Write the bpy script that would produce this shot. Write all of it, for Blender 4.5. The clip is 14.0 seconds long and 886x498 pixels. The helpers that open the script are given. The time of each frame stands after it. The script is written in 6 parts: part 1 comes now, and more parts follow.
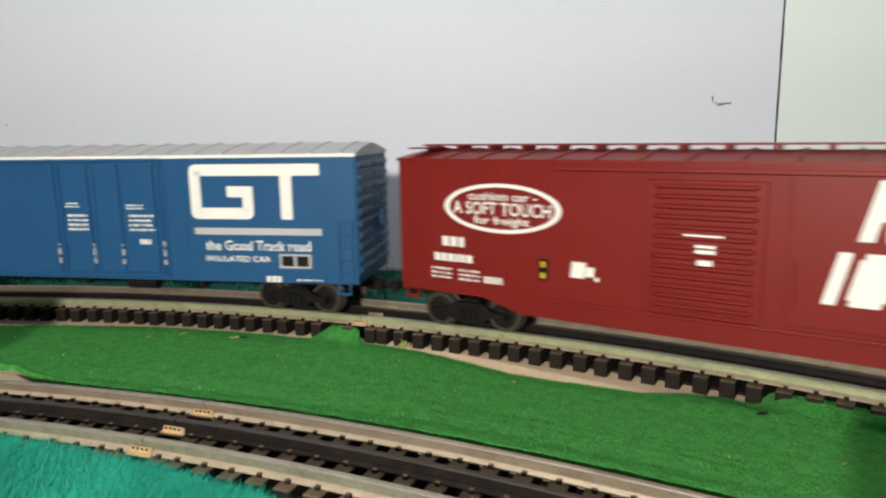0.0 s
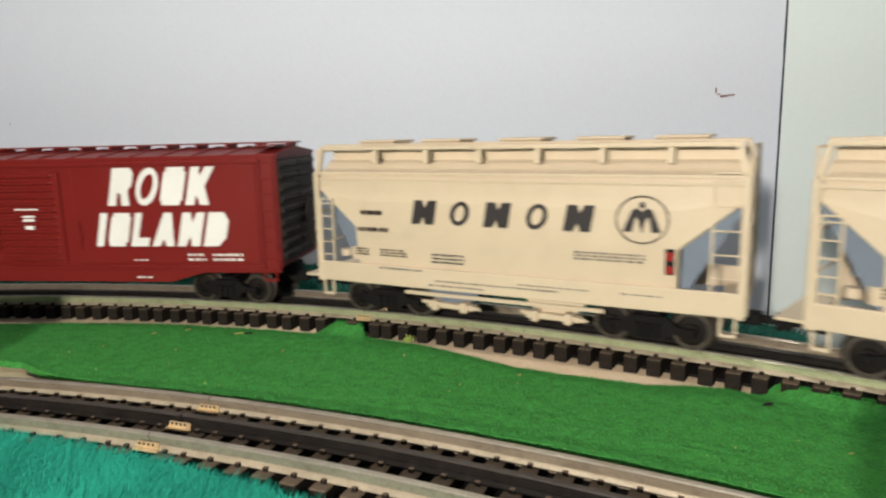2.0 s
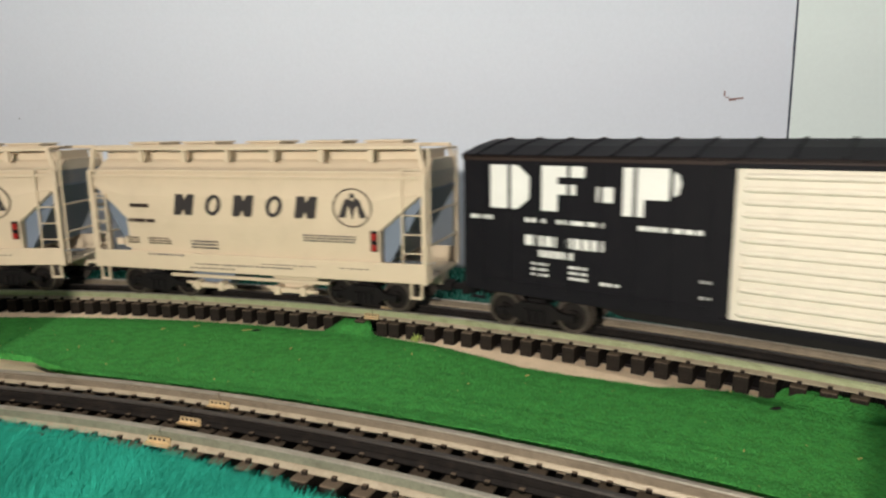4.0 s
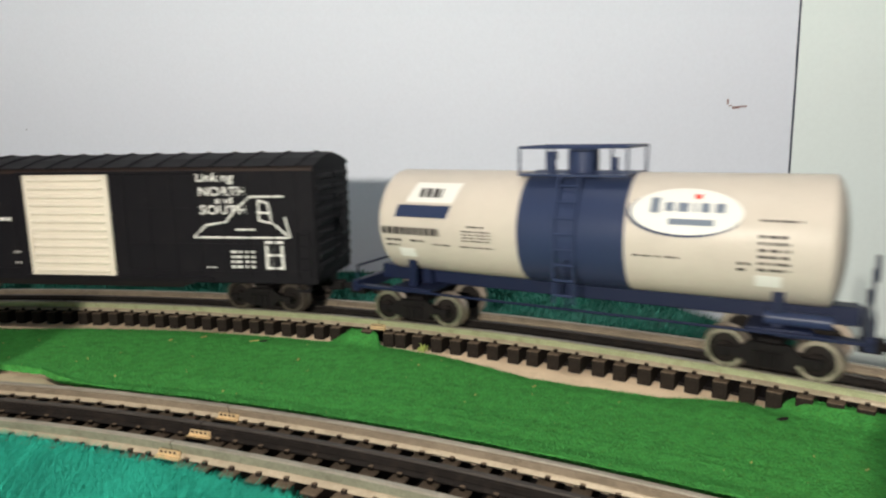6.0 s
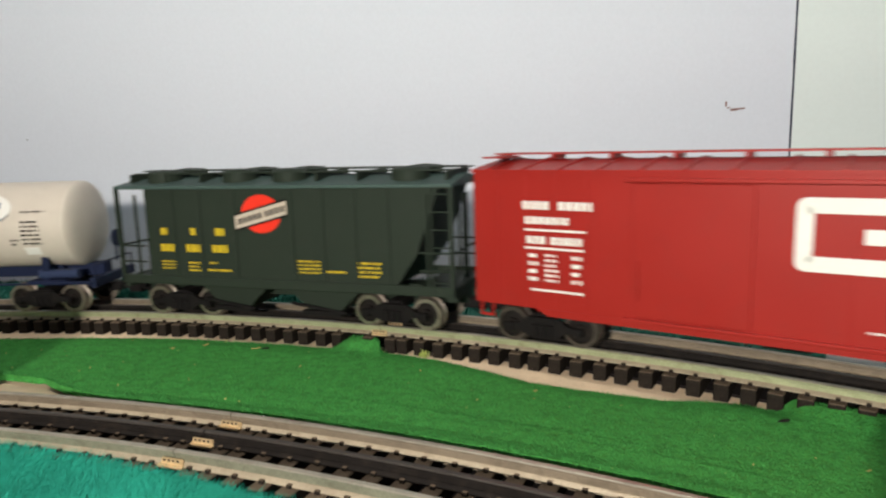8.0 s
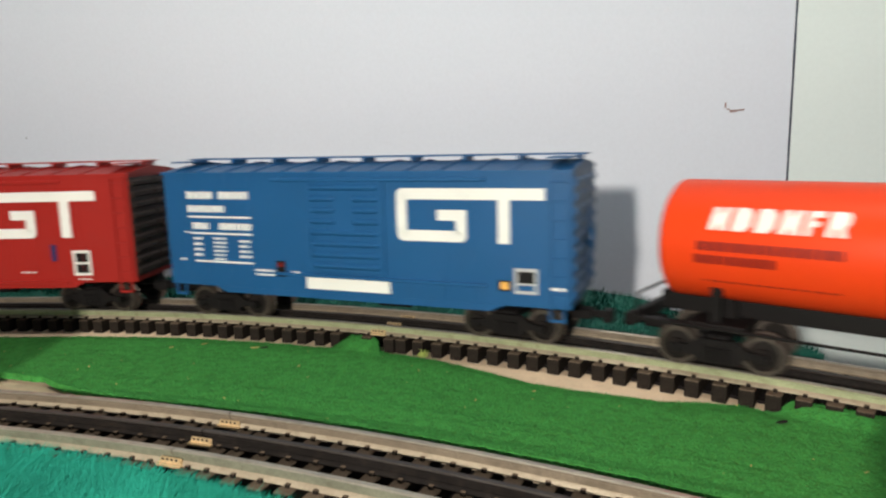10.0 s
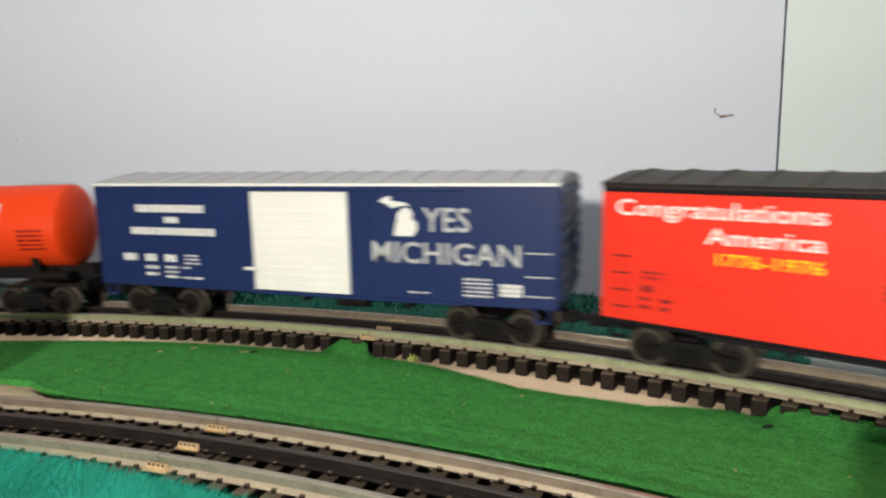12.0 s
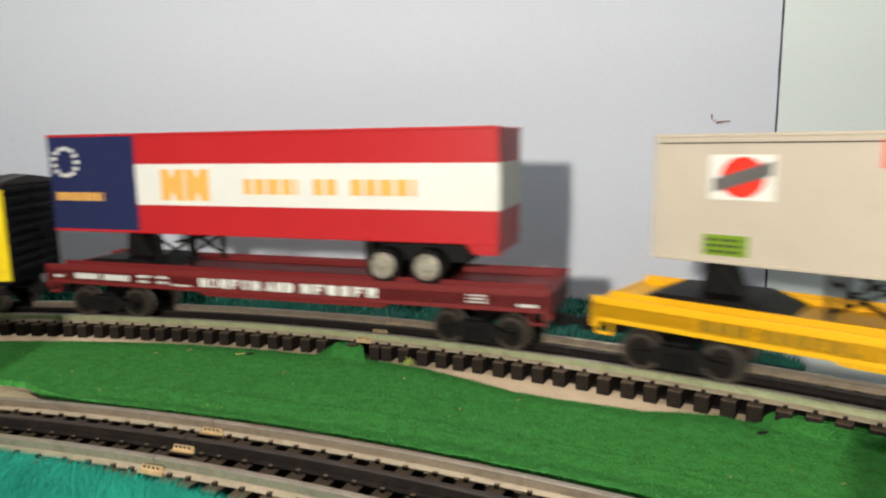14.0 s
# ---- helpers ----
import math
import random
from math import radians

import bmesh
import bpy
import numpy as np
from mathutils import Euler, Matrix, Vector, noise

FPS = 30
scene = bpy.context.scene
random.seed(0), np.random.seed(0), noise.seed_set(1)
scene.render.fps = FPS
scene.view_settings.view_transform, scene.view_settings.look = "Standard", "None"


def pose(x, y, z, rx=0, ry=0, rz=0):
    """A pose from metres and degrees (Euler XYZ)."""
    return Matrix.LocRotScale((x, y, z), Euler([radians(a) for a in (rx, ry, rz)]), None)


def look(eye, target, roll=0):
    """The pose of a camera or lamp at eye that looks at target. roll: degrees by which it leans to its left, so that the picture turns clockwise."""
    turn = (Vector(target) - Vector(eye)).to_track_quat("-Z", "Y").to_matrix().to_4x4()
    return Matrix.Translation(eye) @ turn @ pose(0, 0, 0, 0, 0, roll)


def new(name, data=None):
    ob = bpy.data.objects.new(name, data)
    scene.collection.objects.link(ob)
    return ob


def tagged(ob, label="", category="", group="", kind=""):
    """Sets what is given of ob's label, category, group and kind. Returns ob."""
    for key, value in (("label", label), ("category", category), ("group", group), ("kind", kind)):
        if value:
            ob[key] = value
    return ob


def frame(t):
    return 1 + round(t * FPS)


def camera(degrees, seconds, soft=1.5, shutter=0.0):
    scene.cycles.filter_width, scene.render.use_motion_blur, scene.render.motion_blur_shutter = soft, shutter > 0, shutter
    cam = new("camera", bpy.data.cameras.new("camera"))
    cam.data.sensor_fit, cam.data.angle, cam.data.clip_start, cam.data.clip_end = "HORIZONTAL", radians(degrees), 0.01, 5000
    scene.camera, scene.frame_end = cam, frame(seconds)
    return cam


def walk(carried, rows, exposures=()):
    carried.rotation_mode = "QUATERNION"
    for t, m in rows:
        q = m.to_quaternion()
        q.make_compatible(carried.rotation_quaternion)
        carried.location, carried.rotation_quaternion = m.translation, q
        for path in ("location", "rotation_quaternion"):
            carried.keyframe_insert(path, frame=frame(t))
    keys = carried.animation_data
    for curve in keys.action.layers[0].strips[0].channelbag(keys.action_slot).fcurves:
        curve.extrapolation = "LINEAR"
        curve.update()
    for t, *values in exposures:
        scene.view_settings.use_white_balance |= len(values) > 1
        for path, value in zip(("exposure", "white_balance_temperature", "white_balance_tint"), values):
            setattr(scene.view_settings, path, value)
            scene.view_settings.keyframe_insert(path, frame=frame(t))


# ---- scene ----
from mathutils import geometry

# ---- camera: hand-held beside the layout, almost still ----
SWAY = [
    (0.0, 0.0044, 0.0019, 0.1125, -0.84, 9.89, -0.96),
    (0.5, 0.0052, 0.0026, 0.1119, -0.72, 10.02, -0.89),
    (1.0, 0.0062, 0.0023, 0.1105, -0.70, 10.10, -1.19),
    (1.5, 0.0039, 0.0024, 0.1117, -0.67, 10.28, -1.38),
    (2.0, 0.0043, 0.0021, 0.1114, -0.52, 10.22, -1.53),
    (2.5, 0.0032, 0.0022, 0.1118, -0.68, 10.38, -1.34),
    (3.0, 0.0026, 0.0021, 0.1108, -0.45, 10.41, -1.00),
    (5.5, -0.0007, -0.0004, 0.1149, -0.14, 9.87, -0.86),
    (6.0, -0.0005, -0.0004, 0.1151, -0.02, 9.79, -1.12),
    (6.5, 0.0000, 0.0000, 0.1143, 0.00, 9.85, -1.09),
    (7.0, 0.0000, -0.0011, 0.1158, 0.04, 9.58, -1.61),
    (9.5, -0.0002, -0.0015, 0.1159, 0.07, 9.36, -1.84),
    (10.0, -0.0002, -0.0016, 0.1160, -0.03, 9.42, -1.53),
    (10.5, 0.0002, -0.0018, 0.1166, -0.03, 9.36, -1.30),
    (11.0, 0.0001, -0.0023, 0.1179, -0.45, 9.33, -1.19),
    (11.5, 0.0014, -0.0022, 0.1167, -0.52, 9.23, -1.13),
    (12.0, 0.0021, -0.0023, 0.1169, -0.59, 9.17, -1.33),
    (12.5, 0.0017, -0.0022, 0.1171, -0.63, 9.24, -1.26),
    (13.0, 0.0020, -0.0016, 0.1160, -0.65, 9.23, -0.98),
    (13.5, 0.0023, -0.0020, 0.1179, -0.72, 9.28, -0.88),
    (14.0, 0.0017, -0.0026, 0.1178, -0.91, 8.99, -0.81),
]
cam = camera(66.65, 14.0, soft=2.25, shutter=0.45)
walk(cam, [(t, pose(x, y, z, 90 - pitch, 0, yaw) @ pose(0, 0, 0, 0, 0, roll))
           for t, x, y, z, yaw, pitch, roll in SWAY],
     exposures=[(0.0, 0.03), (1.2, 0.04), (2.4, -0.06), (3.2, -0.11), (4.4, -0.08), (5.4, 0.05), (7.2, 0.03), (9.5, 0.0), (12.0, -0.03), (13.0, -0.08), (14.0, -0.03)])

# ---- light: one small lamp beside the camera, dim bluish fill from an added window behind ----
LAMP = (-0.190, -0.330, 0.215)
bulb = bpy.data.lights.new("lamp_light", "POINT")
bulb.energy, bulb.color, bulb.shadow_soft_size = 25.0, (1.0, 0.93, 0.83), 0.014
tagged(new("lamp_light", bulb), kind="structure").location = LAMP
# ambient fill, set in a made-up window out of view
fill_lamp = bpy.data.lights.new("bluish_fill", "AREA")
fill_lamp.shape, fill_lamp.size, fill_lamp.size_y = "RECTANGLE", 1.8, 1.0
fill_lamp.energy, fill_lamp.color = 4.5, (0.52, 0.74, 1.0)
tagged(new("bluish_fill", fill_lamp), kind="structure").matrix_world = look((0.2, -2.02, 0.75), (0.0, 0.3, 0.1))
ceiling_lamp = bpy.data.lights.new("ceiling_lamp_light", "AREA")
ceiling_lamp.shape, ceiling_lamp.size = "DISK", 0.16
ceiling_lamp.energy, ceiling_lamp.color = 6.0, (1.0, 0.95, 0.86)
tagged(new("ceiling_lamp_light", ceiling_lamp), kind="structure").matrix_world = look((-0.10, 0.12, 1.405), (-0.10, 0.12, 0.0))
world = bpy.data.worlds.new("world")
world.use_nodes = True
world.node_tree.nodes["Background"].inputs[0].default_value = (0.60, 0.75, 1.0, 1)
world.node_tree.nodes["Background"].inputs[1].default_value = 0.15
scene.world = world
scene.view_settings.exposure = 0.0


# ---- materials ----
def material(name, color, rough=0.5, metal=0.0, vary=0.12, scale=60.0, fine=900.0, bump=0.15, depth=0.0004, dirt=0.0, dirt_color=(0.05, 0.045, 0.04)):
    """A node material with coarse and fine variation of tone, gloss and relief."""
    m = bpy.data.materials.new(name)
    m.use_nodes = True
    n, l = m.node_tree.nodes, m.node_tree.links
    b = n["Principled BSDF"]
    b.inputs["Metallic"].default_value = metal
    co = n.new("ShaderNodeTexCoord")
    coarse, grain = n.new("ShaderNodeTexNoise"), n.new("ShaderNodeTexNoise")
    coarse.inputs["Scale"].default_value, coarse.inputs["Detail"].default_value = scale, 5
    grain.inputs["Scale"].default_value, grain.inputs["Detail"].default_value = fine, 3
    for t in (coarse, grain):
        l.new(co.outputs["Object"], t.inputs["Vector"])
    ramp = n.new("ShaderNodeValToRGB")
    e = ramp.color_ramp.elements
    e[0].position, e[1].position = 0.3, 0.72
    e[0].color = (*[c * (1 - vary) for c in color], 1)
    e[1].color = (*[min(1, c * (1 + vary)) for c in color], 1)
    mix = n.new("ShaderNodeMath")
    mix.operation = "MULTIPLY_ADD"
    mix.inputs[1].default_value, mix.inputs[2].default_value = 0.5, 0.0
    l.new(grain.outputs["Fac"], mix.inputs[0])
    add = n.new("ShaderNodeMath")
    add.operation = "MULTIPLY_ADD"
    add.inputs[1].default_value = 0.5
    l.new(coarse.outputs["Fac"], add.inputs[0])
    l.new(mix.outputs[0], add.inputs[2])
    l.new(add.outputs[0], ramp.inputs[0])
    out = ramp.outputs[0]
    if dirt:
        spots = n.new("ShaderNodeTexNoise")
        spots.inputs["Scale"].default_value, spots.inputs["Detail"].default_value = scale * 2.7, 8
        l.new(co.outputs["Object"], spots.inputs["Vector"])
        cut = n.new("ShaderNodeMapRange")
        cut.inputs[1].default_value, cut.inputs[2].default_value, cut.inputs[4].default_value = 0.5, 0.75, dirt
        l.new(spots.outputs["Fac"], cut.inputs[0])
        blend = n.new("ShaderNodeMix")
        blend.data_type = "RGBA"
        blend.inputs[7].default_value = (*dirt_color, 1)
        l.new(cut.outputs[0], blend.inputs[0])
        l.new(out, blend.inputs[6])
        out = blend.outputs[2]
    l.new(out, b.inputs["Base Color"])
    gloss = n.new("ShaderNodeMapRange")
    gloss.inputs[3].default_value, gloss.inputs[4].default_value = max(0.02, rough - 0.1), min(1, rough + 0.1)
    l.new(coarse.outputs["Fac"], gloss.inputs[0])
    l.new(gloss.outputs[0], b.inputs["Roughness"])
    if bump:
        bp = n.new("ShaderNodeBump")
        bp.inputs["Strength"].default_value, bp.inputs["Distance"].default_value = bump, depth
        l.new(grain.outputs["Fac"], bp.inputs["Height"])
        l.new(bp.outputs[0], b.inputs["Normal"])
    return m


def paint(name, color, rough=0.42, dirt=0.06):
    m = material(name, color, rough, vary=0.06, scale=35, fine=1500, bump=0.05, depth=0.0002, dirt=dirt)
    m.node_tree.nodes["Principled BSDF"].inputs["Specular IOR Level"].default_value = 0.16
    return m


M = {
    "wall": material("wall_paint", (0.75, 0.79, 0.87), 0.75, vary=0.03, scale=2.2, fine=300, bump=0.05),
    "wall2": material("wall_paint_pale", (0.82, 0.905, 0.885), 0.75, vary=0.025, scale=3.0, fine=300, bump=0.05),
    # added unseen walls, kept dark so that little light bounces back
    "panel": material("unseen_wall_brown", (0.13, 0.11, 0.10), 0.6, vary=0.2, scale=5),
    "seam": material("dark_seam", (0.05, 0.06, 0.09), 0.8),
    "rust_mark": material("red_brown_mark", (0.24, 0.115, 0.10), 0.8),
    "ceiling": material("ceiling_paint", (0.35, 0.36, 0.38), 0.9, scale=3),
    "room_floor": material("room_floor", (0.22, 0.19, 0.16), 0.7, scale=4),
    "table": material("painted_board", (0.62, 0.63, 0.60), 0.7, vary=0.06, scale=12, fine=500),
    "ply": material("plywood", (0.80, 0.62, 0.43), 0.7, vary=0.14, scale=40, fine=700, bump=0.25, dirt=0.22, dirt_color=(0.30, 0.19, 0.10)),
    "felt": material("green_felt", (0.047, 0.238, 0.050), 0.95, vary=0.42, scale=210, fine=760, bump=1.0, depth=0.0012, dirt=0.35, dirt_color=(0.075, 0.170, 0.016)),
    "felt_fibre": material("green_felt_fibre", (0.047, 0.225, 0.052), 0.9, vary=0.35, scale=80, bump=0),
    "fur": material("teal_grass_base", (0.014, 0.210, 0.145), 0.95, vary=0.35, scale=50, fine=900, bump=0.6, depth=0.001),
    "fur_fibre": material("teal_grass_fibre", (0.022, 0.305, 0.215), 0.8, vary=0.35, scale=40, bump=0),
    # darker copy of the teal grass, with the train's shade in the colour
    "fur_shaded": material("shaded_teal_grass", (0.010, 0.130, 0.096), 0.95, vary=0.4, scale=50, fine=900, bump=0.5, depth=0.001),
    "straw": material("straw_bit", (0.30, 0.27, 0.08), 0.9),
    "speck": material("dark_speck", (0.015, 0.012, 0.012), 0.9),
    "under": material("near_black_strip", (0.012, 0.010, 0.010), 0.9, vary=0.3),
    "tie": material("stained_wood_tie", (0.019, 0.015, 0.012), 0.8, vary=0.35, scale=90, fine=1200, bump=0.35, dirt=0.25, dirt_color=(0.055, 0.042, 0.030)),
    "rail": material("green_tarnished_tinplate", (0.40, 0.42, 0.255), 0.36, metal=0.40, vary=0.2, scale=70, fine=900, bump=0.05, dirt=0.45, dirt_color=(0.20, 0.16, 0.09)),
    # grey and brown tints put reflections of mat and ties into the rail colour
    "rail_grey": material("grey_reflection_tinplate", (0.235, 0.240, 0.175), 0.36, metal=0.40, vary=0.25, scale=70, fine=900, bump=0.05, dirt=0.5, dirt_color=(0.11, 0.10, 0.07)),
    "rail_brown": material("brown_reflection_tinplate", (0.250, 0.205, 0.150), 0.36, metal=0.40, vary=0.25, scale=70, fine=900, bump=0.05, dirt=0.5, dirt_color=(0.11, 0.085, 0.06)),
    "rail_foot": material("rubbed_rail_foot", (0.40, 0.335, 0.245), 0.42, metal=0.25, vary=0.18, scale=60, dirt=0.4, dirt_color=(0.18, 0.13, 0.08)),
    "rail_head": material("polished_rail_head", (0.36, 0.33, 0.27), 0.4, metal=0.6, vary=0.2, scale=60, dirt=0.35, dirt_color=(0.14, 0.11, 0.08)),
    # lighter brown of the tie tops: light from above put into the colour
    "tie_top": material("lit_tie_top", (0.115, 0.085, 0.060), 0.85, vary=0.4, scale=120, fine=1400, bump=0.3),
    # lighter centre rail head: its thin highlight put into the colour
    "rail_dark_head": material("centre_rail_head_highlight", (0.042, 0.035, 0.030), 0.5, metal=0.3, vary=0.3, scale=70),
    "rail_dark": material("blackened_rail", (0.014, 0.012, 0.011), 0.5, metal=0.2, vary=0.3, scale=80, dirt=0.3, dirt_color=(0.05, 0.038, 0.030)),
    "brass": material("brass_joiner", (0.62, 0.46, 0.26), 0.45, metal=0.45, vary=0.15, scale=120, dirt=0.2),
    "black": paint("black_plastic", (0.010, 0.009, 0.009), 0.5),
    "gunmetal": material("blackened_metal", (0.009, 0.008, 0.008), 0.6, dirt=0.3, dirt_color=(0.020, 0.016, 0.013)),
    "wheel": material("worn_steel_wheel", (0.40, 0.34, 0.28), 0.38, metal=0.9, vary=0.25, scale=150, dirt=0.5, dirt_color=(0.07, 0.055, 0.045)),
    "wheel_dark": material("dark_wheel_face", (0.014, 0.012, 0.011), 0.6, metal=0.2, dirt=0.3, dirt_color=(0.04, 0.03, 0.024)),
    "white": paint("white_lettering", (0.72, 0.71, 0.67), 0.5, 0.03),
    "grey_text": paint("grey_lettering", (0.42, 0.42, 0.42), 0.5),
    "dark_text": paint("dark_lettering", (0.035, 0.03, 0.03), 0.5),
    "yellow_text": paint("yellow_lettering", (0.58, 0.42, 0.02), 0.5),
    "frame_navy": paint("dark_navy_frame", (0.010, 0.015, 0.040), 0.45),
    "ring": material("worn_wheel_rim", (0.066, 0.052, 0.042), 0.45, metal=0.5, vary=0.3, scale=150, dirt=0.4),
    "gt_blue": paint("mid_blue_paint", (0.016, 0.075, 0.180)),
    "gt_blue2": paint("bright_blue_paint", (0.013, 0.080, 0.205)),
    "ri_red": paint("oxide_red_paint", (0.160, 0.0125, 0.0105)),
    "gt_red": paint("bright_red_paint", (0.29, 0.017, 0.013)),
    "door_white": paint("cream_white_paint", (0.66, 0.60, 0.50), 0.45),
    "roof_grey": paint("weathered_dark_roof", (0.060, 0.055, 0.050), 0.6),
    "cream": paint("cream_paint", (0.57, 0.465, 0.335), 0.45),
    # sign lettering, and shade coloured onto the hopper ends
    "slate": paint("slate_blue_paint_and_shade", (0.16, 0.19, 0.24), 0.5),
    "rfp": paint("near_black_paint", (0.0085, 0.008, 0.010), 0.6),
    "rfp_brown": paint("dark_brown_paint", (0.028, 0.018, 0.015), 0.55),
    "tank_grey": paint("warm_white_paint", (0.54, 0.485, 0.42), 0.38),
    "tank_blue": paint("dark_blue_paint", (0.028, 0.040, 0.086), 0.36),
    "cnw": paint("dark_green_paint", (0.022, 0.030, 0.022), 0.55),
    "cnw_roof": paint("grey_green_paint", (0.05, 0.08, 0.072), 0.5),
    "orange": paint("orange_red_paint", (0.72, 0.052, 0.009), 0.42, 0.03),
    "navy": paint("navy_paint", (0.012, 0.024, 0.090)),
    "silver": material("silver_roof", (0.42, 0.42, 0.44), 0.5, metal=0.2, vary=0.12, scale=90, bump=0.1),
    "red": paint("signal_red_paint", (0.72, 0.035, 0.018), 0.4, 0.02),
    "orange_yellow": paint("golden_yellow_paint", (0.80, 0.42, 0.012), 0.4, 0.03),
    "rim": material("silver_rim", (0.46, 0.41, 0.34), 0.35, metal=0.6, vary=0.3, scale=180, dirt=0.6, dirt_color=(0.08, 0.06, 0.05)),
    "yellow": paint("yellow_paint", (0.80, 0.60, 0.015), 0.4, 0.03),
    "trailer_red": paint("trailer_red_paint", (0.46, 0.020, 0.024), 0.4, 0.02),
    "trailer_navy": paint("trailer_navy_paint", (0.020, 0.026, 0.085), 0.4),
    "trailer_tan": paint("tan_trailer_paint", (0.50, 0.425, 0.345), 0.5),
    "flat_red": paint("maroon_paint", (0.165, 0.020, 0.020), 0.5),
    "deck": material("grey_deck", (0.10, 0.09, 0.09), 0.7, vary=0.25, scale=80),
    "olive": paint("dark_olive_lettering", (0.30, 0.17, 0.01), 0.5),
    "amber": paint("amber_lettering", (0.78, 0.42, 0.10), 0.5),
    "lime": paint("lime_label", (0.17, 0.28, 0.015), 0.5),
}

for key in ("gunmetal", "rfp", "cnw", "black", "tie", "tie_top", "under", "rail_dark", "wheel_dark", "felt", "felt_fibre", "fur", "fur_fibre", "speck"):
    M[key].node_tree.nodes["Principled BSDF"].inputs["Specular IOR Level"].default_value = 0.08


# ---- mesh helpers ----
def block(bm, x0, x1, y0, y1, z0, z1, bevel=0.0):
    vs = [bm.verts.new((x, y, z)) for x in (x0, x1) for y in (y0, y1) for z in (z0, z1)]
    fs = [bm.faces.new([vs[i] for i in f]) for f in
          ((0, 1, 3, 2), (4, 6, 7, 5), (0, 4, 5, 1), (2, 3, 7, 6), (0, 2, 6, 4), (1, 5, 7, 3))]
    if bevel:
        es = {e for f in fs for e in f.edges}
        bmesh.ops.bevel(bm, geom=list(es), offset=bevel, segments=1, affect="EDGES")
    return vs


def rod(bm, a, b, r, sides=6):
    a, b = Vector(a), Vector(b)
    q = (b - a).to_track_quat("Z", "Y")
    rings = []
    for p in (a, b):
        rings.append([bm.verts.new(p + q @ Vector((r * math.cos(2 * math.pi * k / sides), r * math.sin(2 * math.pi * k / sides), 0))) for k in range(sides)])
    for k in range(sides):
        bm.faces.new((rings[0][k], rings[0][(k + 1) % sides], rings[1][(k + 1) % sides], rings[1][k]))
    bm.faces.new(rings[0][::-1])
    bm.faces.new(rings[1])


def lathe(bm, profile, sides, place):
    """Turns (along, radius) pairs about the local x axis; place maps the points."""
    rings = []
    for u, r in profile:
        if r < 1e-6:
            rings.append([bm.verts.new(place @ Vector((u, 0, 0)))])
        else:
            rings.append([bm.verts.new(place @ Vector((u, r * math.cos(2 * math.pi * k / sides), r * math.sin(2 * math.pi * k / sides)))) for k in range(sides)])
    for a, b in zip(rings, rings[1:]):
        for k in range(sides):
            j = (k + 1) % sides
            if len(a) == 1 and len(b) == 1:
                continue
            if len(a) == 1:
                bm.faces.new((a[0], b[k], b[j]))
            elif len(b) == 1:
                bm.faces.new((a[k], b[0], a[j]))
            else:
                bm.faces.new((a[k], b[k], b[j], a[j]))


def prism(bm, outline, y0, y1):
    """Extrudes an outline of (x, z) pairs from y0 to y1."""
    a = [bm.verts.new((x, y0, z)) for x, z in outline]
    b = [bm.verts.new((x, y1, z)) for x, z in outline]
    n = len(outline)
    bm.faces.new(a)
    bm.faces.new(b[::-1])
    for k in range(n):
        bm.faces.new((a[k], b[k], b[(k + 1) % n], a[(k + 1) % n]))


def mesh(name, bm, mat, smooth=False):
    bmesh.ops.recalc_face_normals(bm, faces=bm.faces[:])
    me = bpy.data.meshes.new(name)
    bm.to_mesh(me)
    bm.free()
    me.materials.append(mat)
    if smooth:
        for f in me.polygons:
            f.use_smooth = True
        me.set_sharp_from_angle(angle=radians(35))
    return me


def part(name, bm, mat, parent, label="", smooth=False):
    ob = new(name, mesh(name, bm, mat, smooth))
    ob.parent = parent
    return tagged(ob, label)


def thing(name, label, category, group="", kind=""):
    return tagged(new(name), label, category, group, kind)


def solid(name, bm, mat, label="", category="", kind="", smooth=False):
    return tagged(new(name, mesh(name, bm, mat, smooth)), label, category, "", kind)


# ---- plan of the layout: both tracks are arcs of about 36 inch radius ----
B_CENTRE, B_RADIUS, B_TOP = Vector((-0.3853, -0.4573)), 0.9260, 0.0026
A_CENTRE, A_RADIUS, A_TOP = Vector((-0.4164, -0.6651)), 0.9679, 0.0
B_ZERO, A_ZERO = radians(65.277), radians(64.595)
GAUGE, PITCH, RAIL_H = 0.034, 0.01166, 0.0055
TABLE_Z = -0.0095
GRASS_BACK = [(-0.60, 0.130), (-0.20, 0.146), (-0.10, 0.1575), (0.03, 0.165), (0.075, 0.150), (0.114, 0.109), (0.141, 0.0914), (0.179, 0.0745), (0.186, 0.060), (0.190, 0.048)]


def on_arc(centre, radius, zero, s, off=0.0, z=0.0):
    """A point s metres along an arc, off metres outside its centre line."""
    a = zero - s / radius
    return Vector((centre.x + (radius + off) * math.cos(a), centre.y + (radius + off) * math.sin(a), z))


def on_b(s, off=0.0, z=0.0):
    return on_arc(B_CENTRE, B_RADIUS, B_ZERO, s, off, z)


def on_a(s, off=0.0, z=0.0):
    return on_arc(A_CENTRE, A_RADIUS, A_ZERO, s, off, z)


# ---- room ----
WALL_DIR = Vector((1, -0.186, 0)).normalized()
WALL_IN = Vector((-0.186, -1, 0)).normalized()
WALL_AT = Vector((-0.154, 0.595, 0)) - WALL_IN * 0.08


